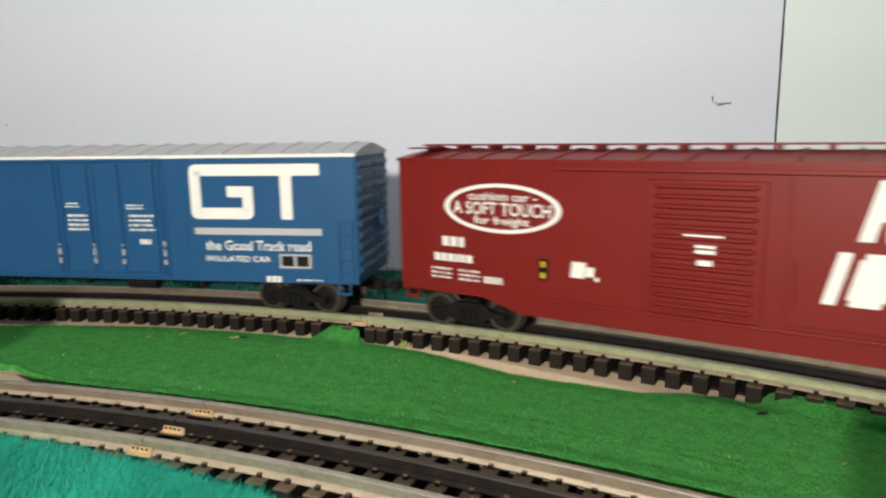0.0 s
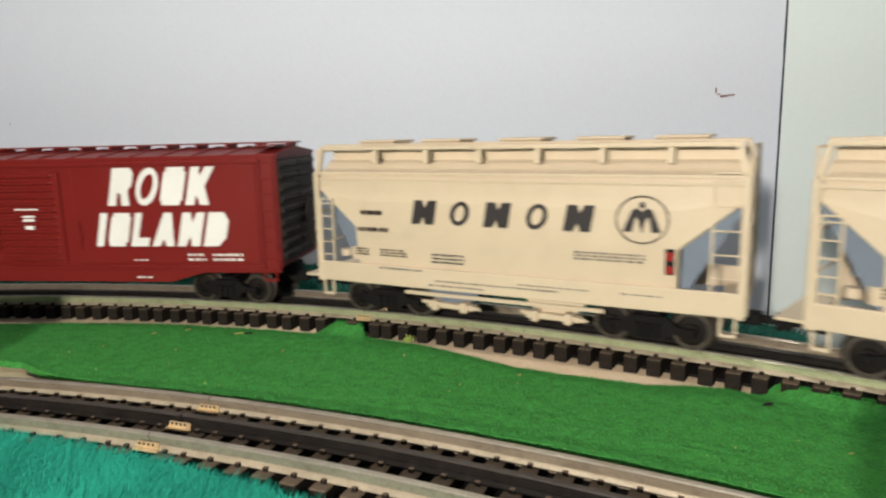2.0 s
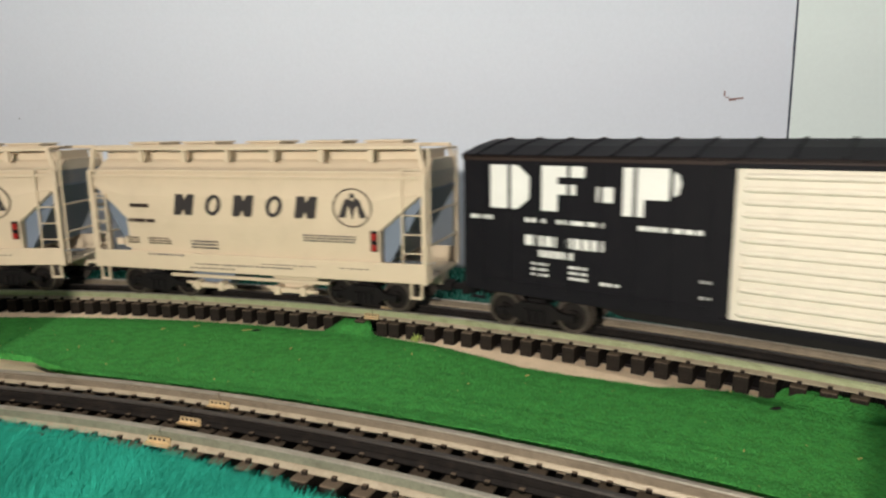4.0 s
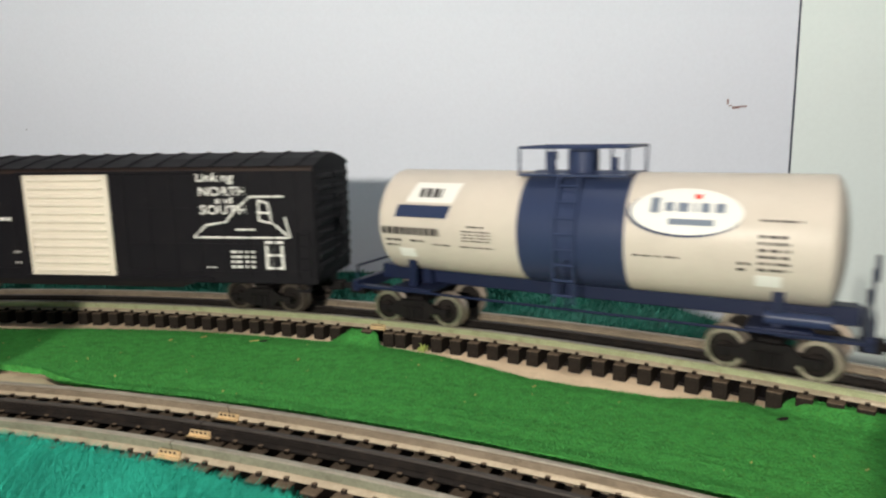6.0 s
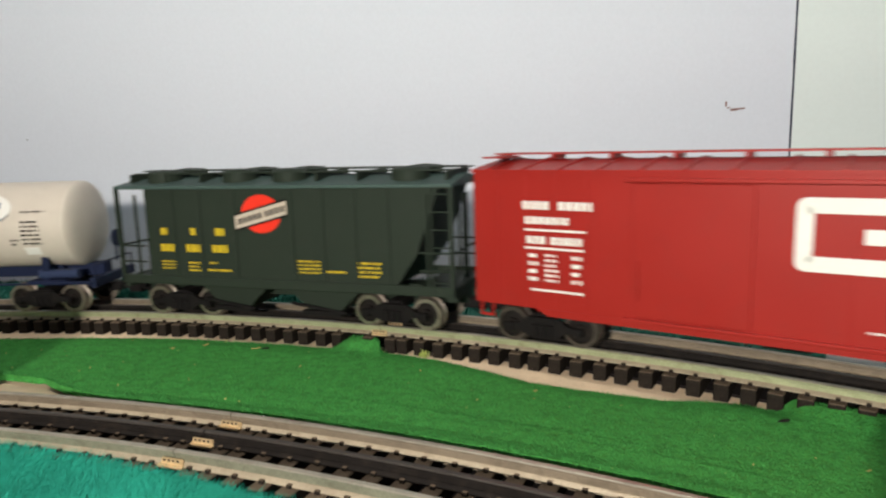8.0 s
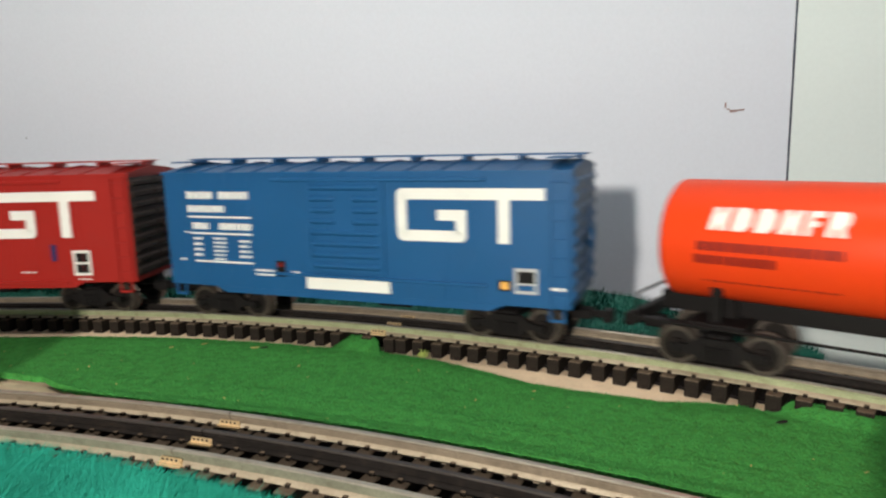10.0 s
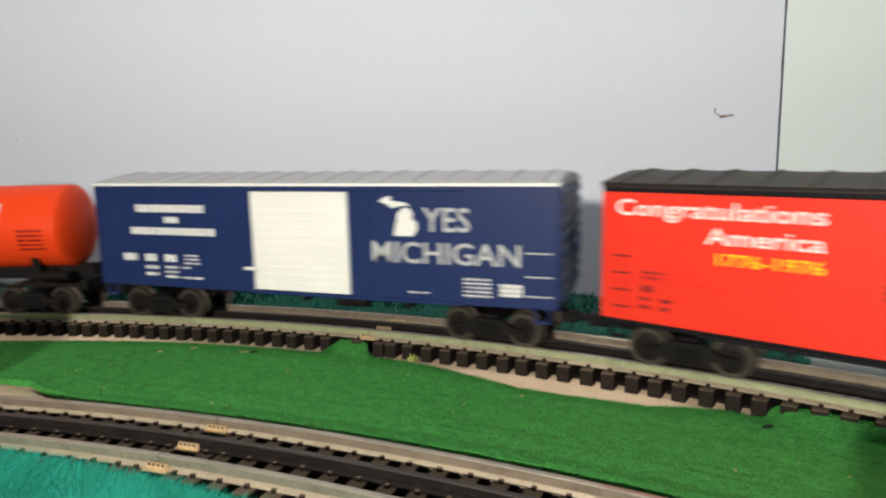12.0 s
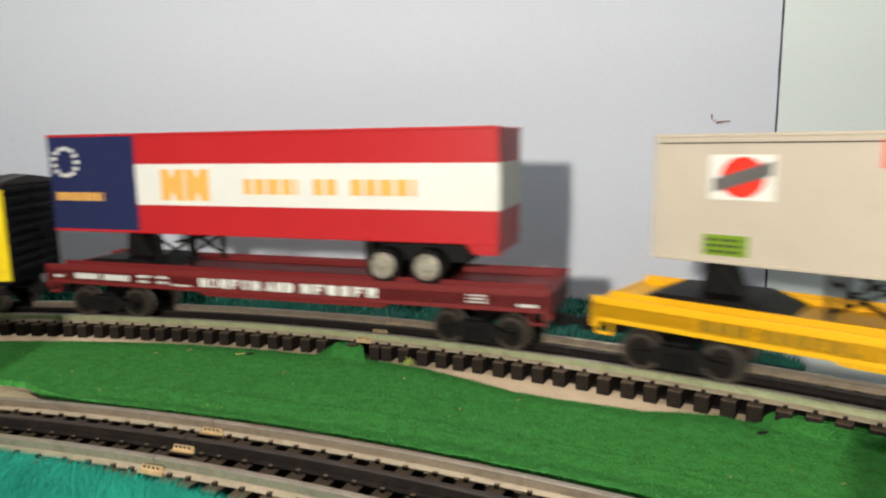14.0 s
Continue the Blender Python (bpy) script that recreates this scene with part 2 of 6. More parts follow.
def wall_slab(name, u0, u1, z0, z1, thick, mat, proud=0.0):
    """A slab on the back wall, u metres along it from its reference point."""
    bm = bmesh.new()
    for u in (u0, u1):
        for d in (proud, -thick):
            for z in (z0, z1):
                bm.verts.new(WALL_AT + WALL_DIR * u + WALL_IN * d + Vector((0, 0, z)))
    bm.verts.ensure_lookup_table()
    v = bm.verts
    for f in ((0, 1, 3, 2), (4, 6, 7, 5), (0, 4, 5, 1), (2, 3, 7, 6), (0, 2, 6, 4), (1, 5, 7, 3)):
        bm.faces.new([v[i] for i in f])
    return solid(name, bm, mat, kind="structure")


def build_room():
    seam_u = (Vector((0.3042, 0.5912, 0)) - WALL_AT).dot(WALL_DIR)
    tagged(wall_slab("wall_north", -2.3, seam_u - 0.0008, -0.9, 1.5, 0.06, M["wall"]), "pale blue-grey painted backdrop wall")
    tagged(wall_slab("wall_north_panel", seam_u + 0.0008, 2.6, -0.9, 1.5, 0.06, M["wall2"]), "pale greenish-white backdrop panel")
    bm = bmesh.new()
    last = None
    for i in range(61):
        z = -0.30 + i * 0.0175
        u = seam_u + 0.0005 * noise.noise((0, 0, z * 30)) + 0.0025 * (z - 0.2)
        w = 0.0008 + 0.0004 * noise.noise((3, 0, z * 60))
        ring = [bm.verts.new(WALL_AT + WALL_DIR * (u + k * w) + WALL_IN * d + Vector((0, 0, z))) for k, d in ((-1, -0.002), (-1, 0.0006), (1, 0.0006), (1, -0.002))]
        if last:
            for k in range(4):
                bm.faces.new((last[k], last[(k + 1) % 4], ring[(k + 1) % 4], ring[k]))
        last = ring
    solid("wall_seam", bm, M["seam"], "thin dark joint between two backdrop panels", kind="structure")
    # scuff on the backdrop
    bm = bmesh.new()
    u0 = (Vector((0.2582, 0.5997, 0)) - WALL_AT).dot(WALL_DIR)
    for x0, x1, z0, z1 in ((-0.0078, -0.0066, 0.1345, 0.1395), (-0.0035, 0.0025, 0.1308, 0.1330), (0.0025, 0.0085, 0.1318, 0.1334), (-0.0062, -0.0035, 0.1330, 0.1342)):
        vs = [bm.verts.new(WALL_AT + WALL_DIR * (u0 + u) + WALL_IN * 0.0006 + Vector((0, 0, z))) for u, z in ((x0, z0), (x1, z0 + 0.0004), (x1, z1), (x0, z1 - 0.0003))]
        bm.faces.new(vs)
    solid("wall_mark", bm, M["rust_mark"], "small reddish-brown scuff on the backdrop wall", kind="structure")
    bm = bmesh.new()
    u0 = (Vector((-0.4413, 0.7298, 0)) - WALL_AT).dot(WALL_DIR)
    block_at = WALL_AT + WALL_DIR * u0 + WALL_IN * 0.0006
    bm.faces.new([bm.verts.new(block_at + WALL_DIR * u + Vector((0, 0, 0.126 + z))) for u, z in ((0, 0), (0.0012, 0.0003), (0.001, 0.0014), (-0.0002, 0.001))])
    solid("wall_speck", bm, M["speck"], "tiny dark speck on the backdrop wall", kind="structure")
    # the rest of the room, added unseen behind the camera; dark walls limit bounce
    bm = bmesh.new()
    block(bm, -2.3, -2.24, -2.1, 1.2, -0.9, 1.5)
    solid("wall_west", bm, M["panel"], "unseen dark brown wall that keeps bounced light low", kind="structure")
    bm = bmesh.new()
    block(bm, 2.3, 2.36, -2.1, 0.4, -0.9, 1.5)
    solid("wall_east", bm, M["panel"], "unseen dark brown wall that keeps bounced light low", kind="structure")
    bm = bmesh.new()
    for x0, x1, z0, z1 in ((-2.24, -0.7, -0.9, 1.5), (1.1, 2.3, -0.9, 1.5), (-0.7, 1.1, -0.9, 0.25), (-0.7, 1.1, 1.25, 1.5)):
        block(bm, x0, x1, -2.16, -2.1, z0, z1)
    solid("wall_south", bm, M["panel"], "unseen dark brown wall with an added window opening", kind="structure")
    # frame of the added window, never in view
    bm = bmesh.new()
    for x0, x1, z0, z1 in ((-0.7, -0.65, 0.25, 1.25), (1.05, 1.1, 0.25, 1.25), (-0.65, 1.05, 0.25, 0.3), (-0.65, 1.05, 1.2, 1.25), (0.18, 0.22, 0.3, 1.2)):
        block(bm, x0, x1, -2.15, -2.11, z0, z1)
    solid("unseen_window", bm, M["white"], "unseen white window frame added around the fill lamp", kind="structure")
    bm = bmesh.new()
    block(bm, -2.4, 2.5, -2.2, 1.3, 1.5, 1.56)
    solid("ceiling", bm, M["ceiling"], "plain pale ceiling", kind="structure")
    lamp = thing("ceiling_light", "round white ceiling light above the layout", "ceiling light")
    bm = bmesh.new()
    lathe(bm, [(0, 0.0001), (0, 0.12), (0.05, 0.13), (0.07, 0.10), (0.07, 0.0001)], 32, Matrix.Translation((-0.10, 0.12, 1.43)) @ Euler((0, radians(-90), 0)).to_matrix().to_4x4())
    part("housing", bm, M["white"], lamp, smooth=True)
    bm = bmesh.new()
    block(bm, -2.4, 2.5, -2.2, 1.3, -0.96, -0.9)
    solid("floor", bm, M["room_floor"], "brown room floor under the layout table", kind="structure")


def between(table, s):
    for (a, u), (b, v) in zip(table, table[1:]):
        if a <= s <= b:
            return u + (v - u) * (s - a) / (b - a)
    return table[0][1] if s < table[0][0] else table[-1][1]


def build_table():
    bm = bmesh.new()
    # the board ends a little behind the outer track, clear of the wall
    outline = [(-1.66, -1.65), (-1.66, 0.50)]
    for i in range(166):
        s = -0.60 + 0.01 * i
        p = on_b(s, between(GRASS_BACK, s) + 0.001)
        outline.append((p.x, p.y))
    outline.append((0.60, -1.65))
    count = len(outline)
    for z in (TABLE_Z - 0.02, TABLE_Z):
        bm.faces.new([bm.verts.new((x, y, z)) for x, y in outline])
    bm.verts.ensure_lookup_table()
    for k in range(count):
        bm.faces.new((bm.verts[k], bm.verts[(k + 1) % count], bm.verts[count + (k + 1) % count], bm.verts[count + k]))
    top = solid("layout_table", bm, M["table"], "pale painted board table carrying the model railway", "table")
    for x, y in ((-1.5, -1.5), (0.45, -1.5), (-1.5, 0.40), (0.25, 0.15)):
        bm = bmesh.new()
        block(bm, x - 0.035, x + 0.035, y - 0.035, y + 0.035, -0.9, TABLE_Z - 0.02)
        part("leg", bm, M["ply"], top)


def strip(name, where, s0, s1, low, high, z0, z1, mat, steps, label, rough=0.0):
    """A flat band along an arc, its edges at offsets low(s) and high(s)."""
    bm = bmesh.new()
    last = None
    for i in range(steps + 1):
        s = s0 + (s1 - s0) * i / steps
        a, b = low(s), high(s)
        ring = [bm.verts.new(where(s, o, z)) for o, z in ((a, z0), (a, z1), (b, z1), (b, z0))]
        if last:
            for k in range(4):
                bm.faces.new((last[k], last[(k + 1) % 4], ring[(k + 1) % 4], ring[k]))
        last = ring
    return solid(name, bm, mat, label, kind="structure")


def build_roadbed():
    wob = lambda s, k: 0.0015 * noise.noise((s * 14, k, 0))
    strip("roadbed_outer", on_b, -1.0, 0.75, lambda s: -0.046 + wob(s, 1), lambda s: 0.030 + wob(s, 2),
          TABLE_Z, B_TOP - 0.0086, M["ply"], 160, "tan plywood roadbed strip under the outer track")
    strip("roadbed_inner", on_a, -0.75, 0.55, lambda s: -0.019 + wob(s, 3), lambda s: (0.060 if s < -0.2 else 0.046) + wob(s, 4),
          TABLE_Z, A_TOP - 0.0066, M["ply"], 120, "tan plywood roadbed strip under the inner track")

    # near-black strips over the plywood, under rails and ties
    strip("dark_strip_outer", on_b, -1.0, 0.75, lambda s: -0.0160, lambda s: 0.0230, B_TOP - 0.0090, B_TOP - 0.0070, M["under"], 160, "near-black strip under the rails")
    strip("dark_strip_inner", on_a, -0.75, 0.55, lambda s: -0.0360, lambda s: 0.0235, A_TOP - 0.0070, A_TOP - 0.0056, M["under"], 120, "near-black strip under the rails")


def rail_bar(name, where, off, z, s0, s1, steps, mat, thing_):
    """A T-section rail: foot, web and rounded head."""
    h = RAIL_H
    half = [(0.0025, 0.0), (0.0025, 0.0005), (0.0013, 0.0015), (0.0007, 0.0017), (0.0006, h - 0.0018), (0.0014, h - 0.0013), (0.0014, h - 0.0005), (0.0009, h)]
    sec = half + [(-o, q) for o, q in half[::-1]]
    bm = bmesh.new()
    last = None
    for i in range(steps + 1):
        s = s0 + (s1 - s0) * i / steps
        ring = [bm.verts.new(where(s, off + o, z + q)) for o, q in sec]
        if last:
            for k in range(len(sec)):
                bm.faces.new((last[k], last[(k + 1) % len(sec)], ring[(k + 1) % len(sec)], ring[k]))
        else:
            bm.faces.new(ring[::-1])
        last = ring
    bm.faces.new(last)
    ob = part(name, bm, mat, thing_, smooth=True)
    if mat != M["rail_dark"]:
        extra = ("rail_foot", "rail_head")
    else:
        extra = ("rail_dark", "rail_dark_head")
    for key in extra:
        ob.data.materials.append(M[key])
    for f in ob.data.polygons:
        low, mean = min(ob.data.vertices[i].co.z for i in f.vertices), f.center.z
        if mean < z + 0.0017:
            f.material_index = 1
        elif low > z + h - 0.0006:
            f.material_index = 2
    return ob


def tie_mesh(deep):
    bm = bmesh.new()
    block(bm, -0.0033, 0.0033, -0.0245, 0.0240, -deep, -0.0002, 0.0004)
    for y in (-0.0172, 0.0, 0.0172):
        for side in (-1, 1):
            block(bm, -0.0009, 0.0009, y + side * 0.0029 - 0.0007, y + side * 0.0029 + 0.0007, -0.0004, 0.0012)
    me = mesh("tie", bm, M["tie"])
    # upward faces get the lighter brown that stands in for light on them
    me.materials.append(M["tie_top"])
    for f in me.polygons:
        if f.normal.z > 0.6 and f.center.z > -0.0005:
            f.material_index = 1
    return me


def joiner(where, s, off, z, track):
    """A folded brass rail joiner with a row of small ribs."""
    bm = bmesh.new()
    for side in (-1, 1):
        block(bm, -0.0055, 0.0055, side * 0.0032 - 0.0010, side * 0.0032 + 0.0010, -0.0001, 0.0009, 0.0002)
        block(bm, -0.0048, 0.0048, side * 0.0018 - 0.0004, side * 0.0018 + 0.0004, 0.0007, 0.0028, 0.0002)
        prism(bm, [(-0.0050, 0.0007), (0.0050, 0.0007), (0.0040, 0.0030), (-0.0040, 0.0030)], side * 0.0023 - 0.0004, side * 0.0023 + 0.0004)
    ob = part("rail_joiner", bm, M["brass"], track, "brass rail joiner")
    for k in range(4):
        for side in (-1, 1):
            bm = bmesh.new()
            x = -0.0030 + k * 0.002
            block(bm, x - 0.0005, x + 0.0005, side * 0.0027 - 0.00015, side * 0.0027 + 0.00015, 0.0019, 0.0027)
            part("slot", bm, M["speck"], ob)
    p, q = where(s, off, z), where(s + 0.001, off, z)
    ob.matrix_basis = pose(p.x, p.y, p.z, 0, 0, math.degrees(math.atan2(q.y - p.y, q.x - p.x)))


def build_track(name, label, where, top, reach, near, phases, joints, cut, front, deep):
    """Three rails on ties; the centre rail is blackened. near: where the ties are single objects."""
    track = thing(name, label, "track")
    steps = int((reach[1] - reach[0]) / 0.012)
    for off, mat, what in ((-GAUGE / 2, front, "tarnished and tinted tinplate running rail"), (0.0, M["rail_dark"], "blackened centre rail"), (GAUGE / 2, M["rail_brown"], "running rail with brown reflections in its colour")):
        for a, b in ((reach[0], cut - 0.0002), (cut + 0.0002, reach[1])):
            tagged(rail_bar("rail", where, off, top, a, b, max(2, int(steps * (b - a) / (reach[1] - reach[0]))), mat, track), what)
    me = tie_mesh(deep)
    rest = bmesh.new()
    for s, ph in [(s, 0) for s in phases]:
        p, q = where(s, 0, top), where(s + 0.001, 0, top)
        turn = math.degrees(math.atan2(q.y - p.y, q.x - p.x)) + random.uniform(-1.2, 1.2)
        m = pose(p.x, p.y, p.z, 0, 0, turn)
        if near[0] <= s <= near[1]:
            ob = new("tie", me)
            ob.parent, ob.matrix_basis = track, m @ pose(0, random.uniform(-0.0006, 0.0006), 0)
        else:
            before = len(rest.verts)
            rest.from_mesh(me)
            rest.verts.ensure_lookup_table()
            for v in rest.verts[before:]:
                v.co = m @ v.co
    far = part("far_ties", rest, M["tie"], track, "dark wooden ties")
    tagged(far, kind="stuff")
    for s, off in joints:
        joiner(where, s, off, top, track)
    return track


def spaced(anchor, lo, hi):
    k0, k1 = math.ceil((lo - anchor) / PITCH), math.floor((hi - anchor) / PITCH)
    return [anchor + k * PITCH for k in range(k0, k1 + 1)]


def build_tracks():
    B = spaced(TIE_B1, -2.6, TIE_B1_END) + [TIE_B1_END + 0.0117, TIE_B2 - 0.0073] + spaced(TIE_B2, TIE_B2 - 0.0001, 3.2)
    build_track("outer_track", "three-rail model track with blackened centre rail on dark ties", on_b, B_TOP,
                (-2.65, 3.25), (-0.42, 0.34), B, [(JOIN_B, -GAUGE / 2), (JOIN_B + 0.002, 0.0), (JOIN_B + 0.003, GAUGE / 2)], JOIN_B, M["rail"], 0.0086)
    A = spaced(TIE_A1, -0.8, TIE_A1_END) + [TIE_A1_END + 0.0085, TIE_A2 - 0.0080] + spaced(TIE_A2, TIE_A2 - 0.0001, 0.55)
    build_track("inner_track", "three-rail model railway track with brass joiners beside the green felt", on_a, A_TOP,
                (-0.82, 0.58), (-0.42, 0.22), A, [(JOIN_A, -GAUGE / 2), (JOIN_A, 0.0), (JOIN_A + 0.0005, GAUGE / 2)], JOIN_A, M["rail_grey"], 0.0066)


TIE_B1, TIE_B1_END, TIE_B2 = -0.2388, -0.0539, -0.0204
TIE_A1, TIE_A1_END, TIE_A2 = -0.2131, -0.1198, -0.0856
JOIN_A, JOIN_B = -0.1022, -0.0372
FUR_EDGE = [(-0.80, -0.0150), (-0.184, -0.0160), (-0.138, -0.0182), (-0.091, -0.0213), (-0.068, -0.0236), (-0.048, -0.0245), (-0.037, -0.0266), (0.05, -0.036), (0.55, -0.040)]
FELT_OUTER = [(-0.60, -0.042), (-0.285, -0.0400), (-0.236, -0.0359), (-0.180, -0.0318), (-0.121, -0.0303), (-0.066, -0.0295), (-0.060, -0.0225), (-0.047, -0.0205),
              (-0.036, -0.0225), (-0.031, -0.0280), (-0.003, -0.0303), (0.013, -0.0313), (0.040, -0.0382), (0.065, -0.0430), (0.087, -0.0427), (0.112, -0.0402),
              (0.131, -0.0385), (0.148, -0.0311), (0.163, -0.0262), (0.177, -0.0262), (0.183, -0.0205), (0.195, -0.0195), (0.50, -0.0195)]
FELT_INNER = [(-0.60, 0.058), (-0.252, 0.0545), (-0.231, 0.0515), (-0.213, 0.0430), (-0.190, 0.0335), (-0.170, 0.0265), (0.50, 0.0250)]


def fibres(name, spots, length, lean, width, mat, label, kind="stuff"):
    """Many thin bent blades, two triangles each; spots give (x, y, z, lean direction)."""
    verts, faces = [], []
    for x, y, z, turn in spots:
        a = turn + random.gauss(0, 0.45)
        l = length * random.uniform(0.55, 1.15)
        h = l * random.uniform(0.35, 0.8)
        r = lean * l
        dx, dy = math.cos(a), math.sin(a)
        w = width * random.uniform(0.6, 1.3)
        i = len(verts)
        verts += [(x - dy * w, y + dx * w, z), (x + dy * w, y - dx * w, z),
                  (x + dx * r * 0.45 - dy * w * 0.7, y + dy * r * 0.45 + dx * w * 0.7, z + h * 0.75),
                  (x + dx * r * 0.45 + dy * w * 0.7, y + dy * r * 0.45 - dx * w * 0.7, z + h * 0.75), (x + dx * r, y + dy * r, z + h)]
        faces += [(i, i + 1, i + 3, i + 2), (i + 2, i + 3, i + 4)]
    me = bpy.data.meshes.new(name)
    me.from_pydata(verts, [], faces)
    me.materials.append(mat)
    return tagged(new(name, me), label, "", "", kind)


def felt_height(v, out_off, in_off, s, p):
    z = -0.0034 + 0.0004 * noise.noise((p.x * 22, p.y * 22, 0)) + 0.00022 * noise.noise((p.x * 110, p.y * 110, 1))
    z += 0.0022 * min(1, max(0, (0.095 - in_off) / 0.055))
    z -= 0.0016 * max(0, v - 0.88) / 0.12
    z += 0.0026 * min(1, max(0, (0.0395 - in_off) / 0.010)) * min(1, max(0, (s + 0.205) / 0.03))
    step = lambda d: 1 / (1 + math.exp(max(-40, min(40, d / 0.00035))))
    z += 0.0009 * step(in_off - 0.0595 + 0.0012 * noise.noise((s * 20, 5, 0)))
    if s > -0.03:
        z += 0.0006 * min(1, (s + 0.03) / 0.02) * step(in_off - 0.0500 - 0.002 * math.sin(s * 12))
    if -0.065 < s < -0.028:
        k = min(1, max(0, (out_off + 0.034) / 0.010)) * min(1, (s + 0.065) / 0.011, (-0.028 - s) / 0.009)
        z += k * (B_TOP - 0.0004 + 0.0005 * noise.noise((s * 90, 2, 0)) - 0.0006 - z)
    elif s > 0.179:
        z += min(1, max(0, (out_off + 0.032) / 0.008)) * min(1, (s - 0.179) / 0.006) * (0.0050 + 0.0005 * noise.noise((s * 50, 6, 0)))
    return z


def build_felt():
    cols, rows_ = 520, 96
    bm = bmesh.new()
    grid = []
    for i in range(cols + 1):
        s = -0.58 + 1.06 * i / cols
        ragged = 0.0009 * noise.noise((s * 90, 0, 0)) + 0.0006 * noise.noise((s * 260, 4, 0))
        a = on_a(s, between(FELT_INNER, s) + ragged + 0.0015 * noise.noise((s * 45, 9, 0)) + 0.0018 * max(0, noise.noise((s * 110, 13, 0))))
        b = on_b(s, between(FELT_OUTER, s) + ragged)
        col = []
        for j in range(rows_ + 1):
            v = (j / rows_) if j < rows_ else 1.0
            p = a.lerp(b, v)
            out_off = (p.xy - B_CENTRE).length - B_RADIUS
            in_off = (p.xy - A_CENTRE).length - A_RADIUS
            p.z = felt_height(v, out_off, in_off, s, p)
            col.append(bm.verts.new(p))
        grid.append(col)
    for c, d in zip(grid, grid[1:]):
        for j in range(rows_):
            bm.faces.new((c[j], d[j], d[j + 1], c[j + 1]))
        for j in (0, rows_):
            lo = [bm.verts.new((v.co.x, v.co.y, v.co.z - (0.0016 if j else 0.0036))) for v in (c[j], d[j])]
            bm.faces.new((c[j], d[j], lo[1], lo[0]))
    solid("felt", bm, M["felt"], "bright green felt grass mat between the two tracks", kind="structure", smooth=True)
    spots = []
    for k in range(26000):
        s, v = random.uniform(-0.30, 0.26), random.random()
        if random.random() < 0.35:
            v = random.choice((random.uniform(0, 0.03), random.uniform(0.97, 1.0)))
        p = on_a(s, between(FELT_INNER, s)).lerp(on_b(s, between(FELT_OUTER, s)), v)
        out_off, in_off = (p.xy - B_CENTRE).length - B_RADIUS, (p.xy - A_CENTRE).length - A_RADIUS
        spots.append((p.x, p.y, felt_height(v, out_off, in_off, s, p) - 0.0002, random.uniform(0, 6.28)))
    crumbs = random.sample(spots, 90)
    fibres("felt_crumbs", [(x, y, z + 0.0005, t) for x, y, z, t in crumbs], 0.0011, 0.9, 0.00035, M["straw"], "tiny yellow crumbs scattered on the felt")
    fibres("felt_fuzz", spots, 0.0014, 0.8, 0.00016, M["felt_fibre"], "short green felt fuzz")


def build_grass():
    # long-pile mat inside the inner track, under the camera
    low = lambda s: -0.40
    edge = lambda s: between(FUR_EDGE, s) + 0.0006 * noise.noise((s * 120, 3, 5))
    strip("grass_mat", on_a, -0.80, 0.55, low, lambda s: edge(s) - 0.004, TABLE_Z, -0.0035, M["fur"], 120, "teal long-pile grass mat inside the inner track")
    spots = []
    while len(spots) < 110000:
        s = random.uniform(-0.30, 0.06)
        p = on_a(s, edge(s) - 0.0072 - abs(random.gauss(0, 0.032)))
        spots.append((p.x, p.y, -0.0036, 1.35 + 0.7 * noise.noise((p.x * 30, p.y * 30, 0)) + 0.5 * noise.noise((p.x * 90, p.y * 90, 2))))
    fibres("grass_pile", spots, 0.0078, 0.85, 0.00014, M["fur_fibre"], "combed teal grass fibres beside the inner track")
    # mat behind the outer track, the cars' shade put into its darker teal
    back = GRASS_BACK
    strip("grass_strip", on_b, -0.60, 0.190, lambda s: 0.044 + 0.002 * noise.noise((s * 40, 0, 7)), lambda s: between(back, s), TABLE_Z, -0.0040, M["fur_shaded"], 160, "teal grass strip between the outer track and the wall")
    spots = []
    while len(spots) < 20000:
        s = random.uniform(-0.45, 0.187)
        o = random.uniform(0.044, between(back, s))
        p = on_b(s, o)
        spots.append((p.x, p.y, -0.0042, -1.2 + 1.5 * noise.noise((p.x * 25, p.y * 25, 3))))
    fibres("grass_strip_pile", spots, 0.0075, 0.7, 0.0003, M["fur_shaded"], "teal grass fibres behind the outer track")


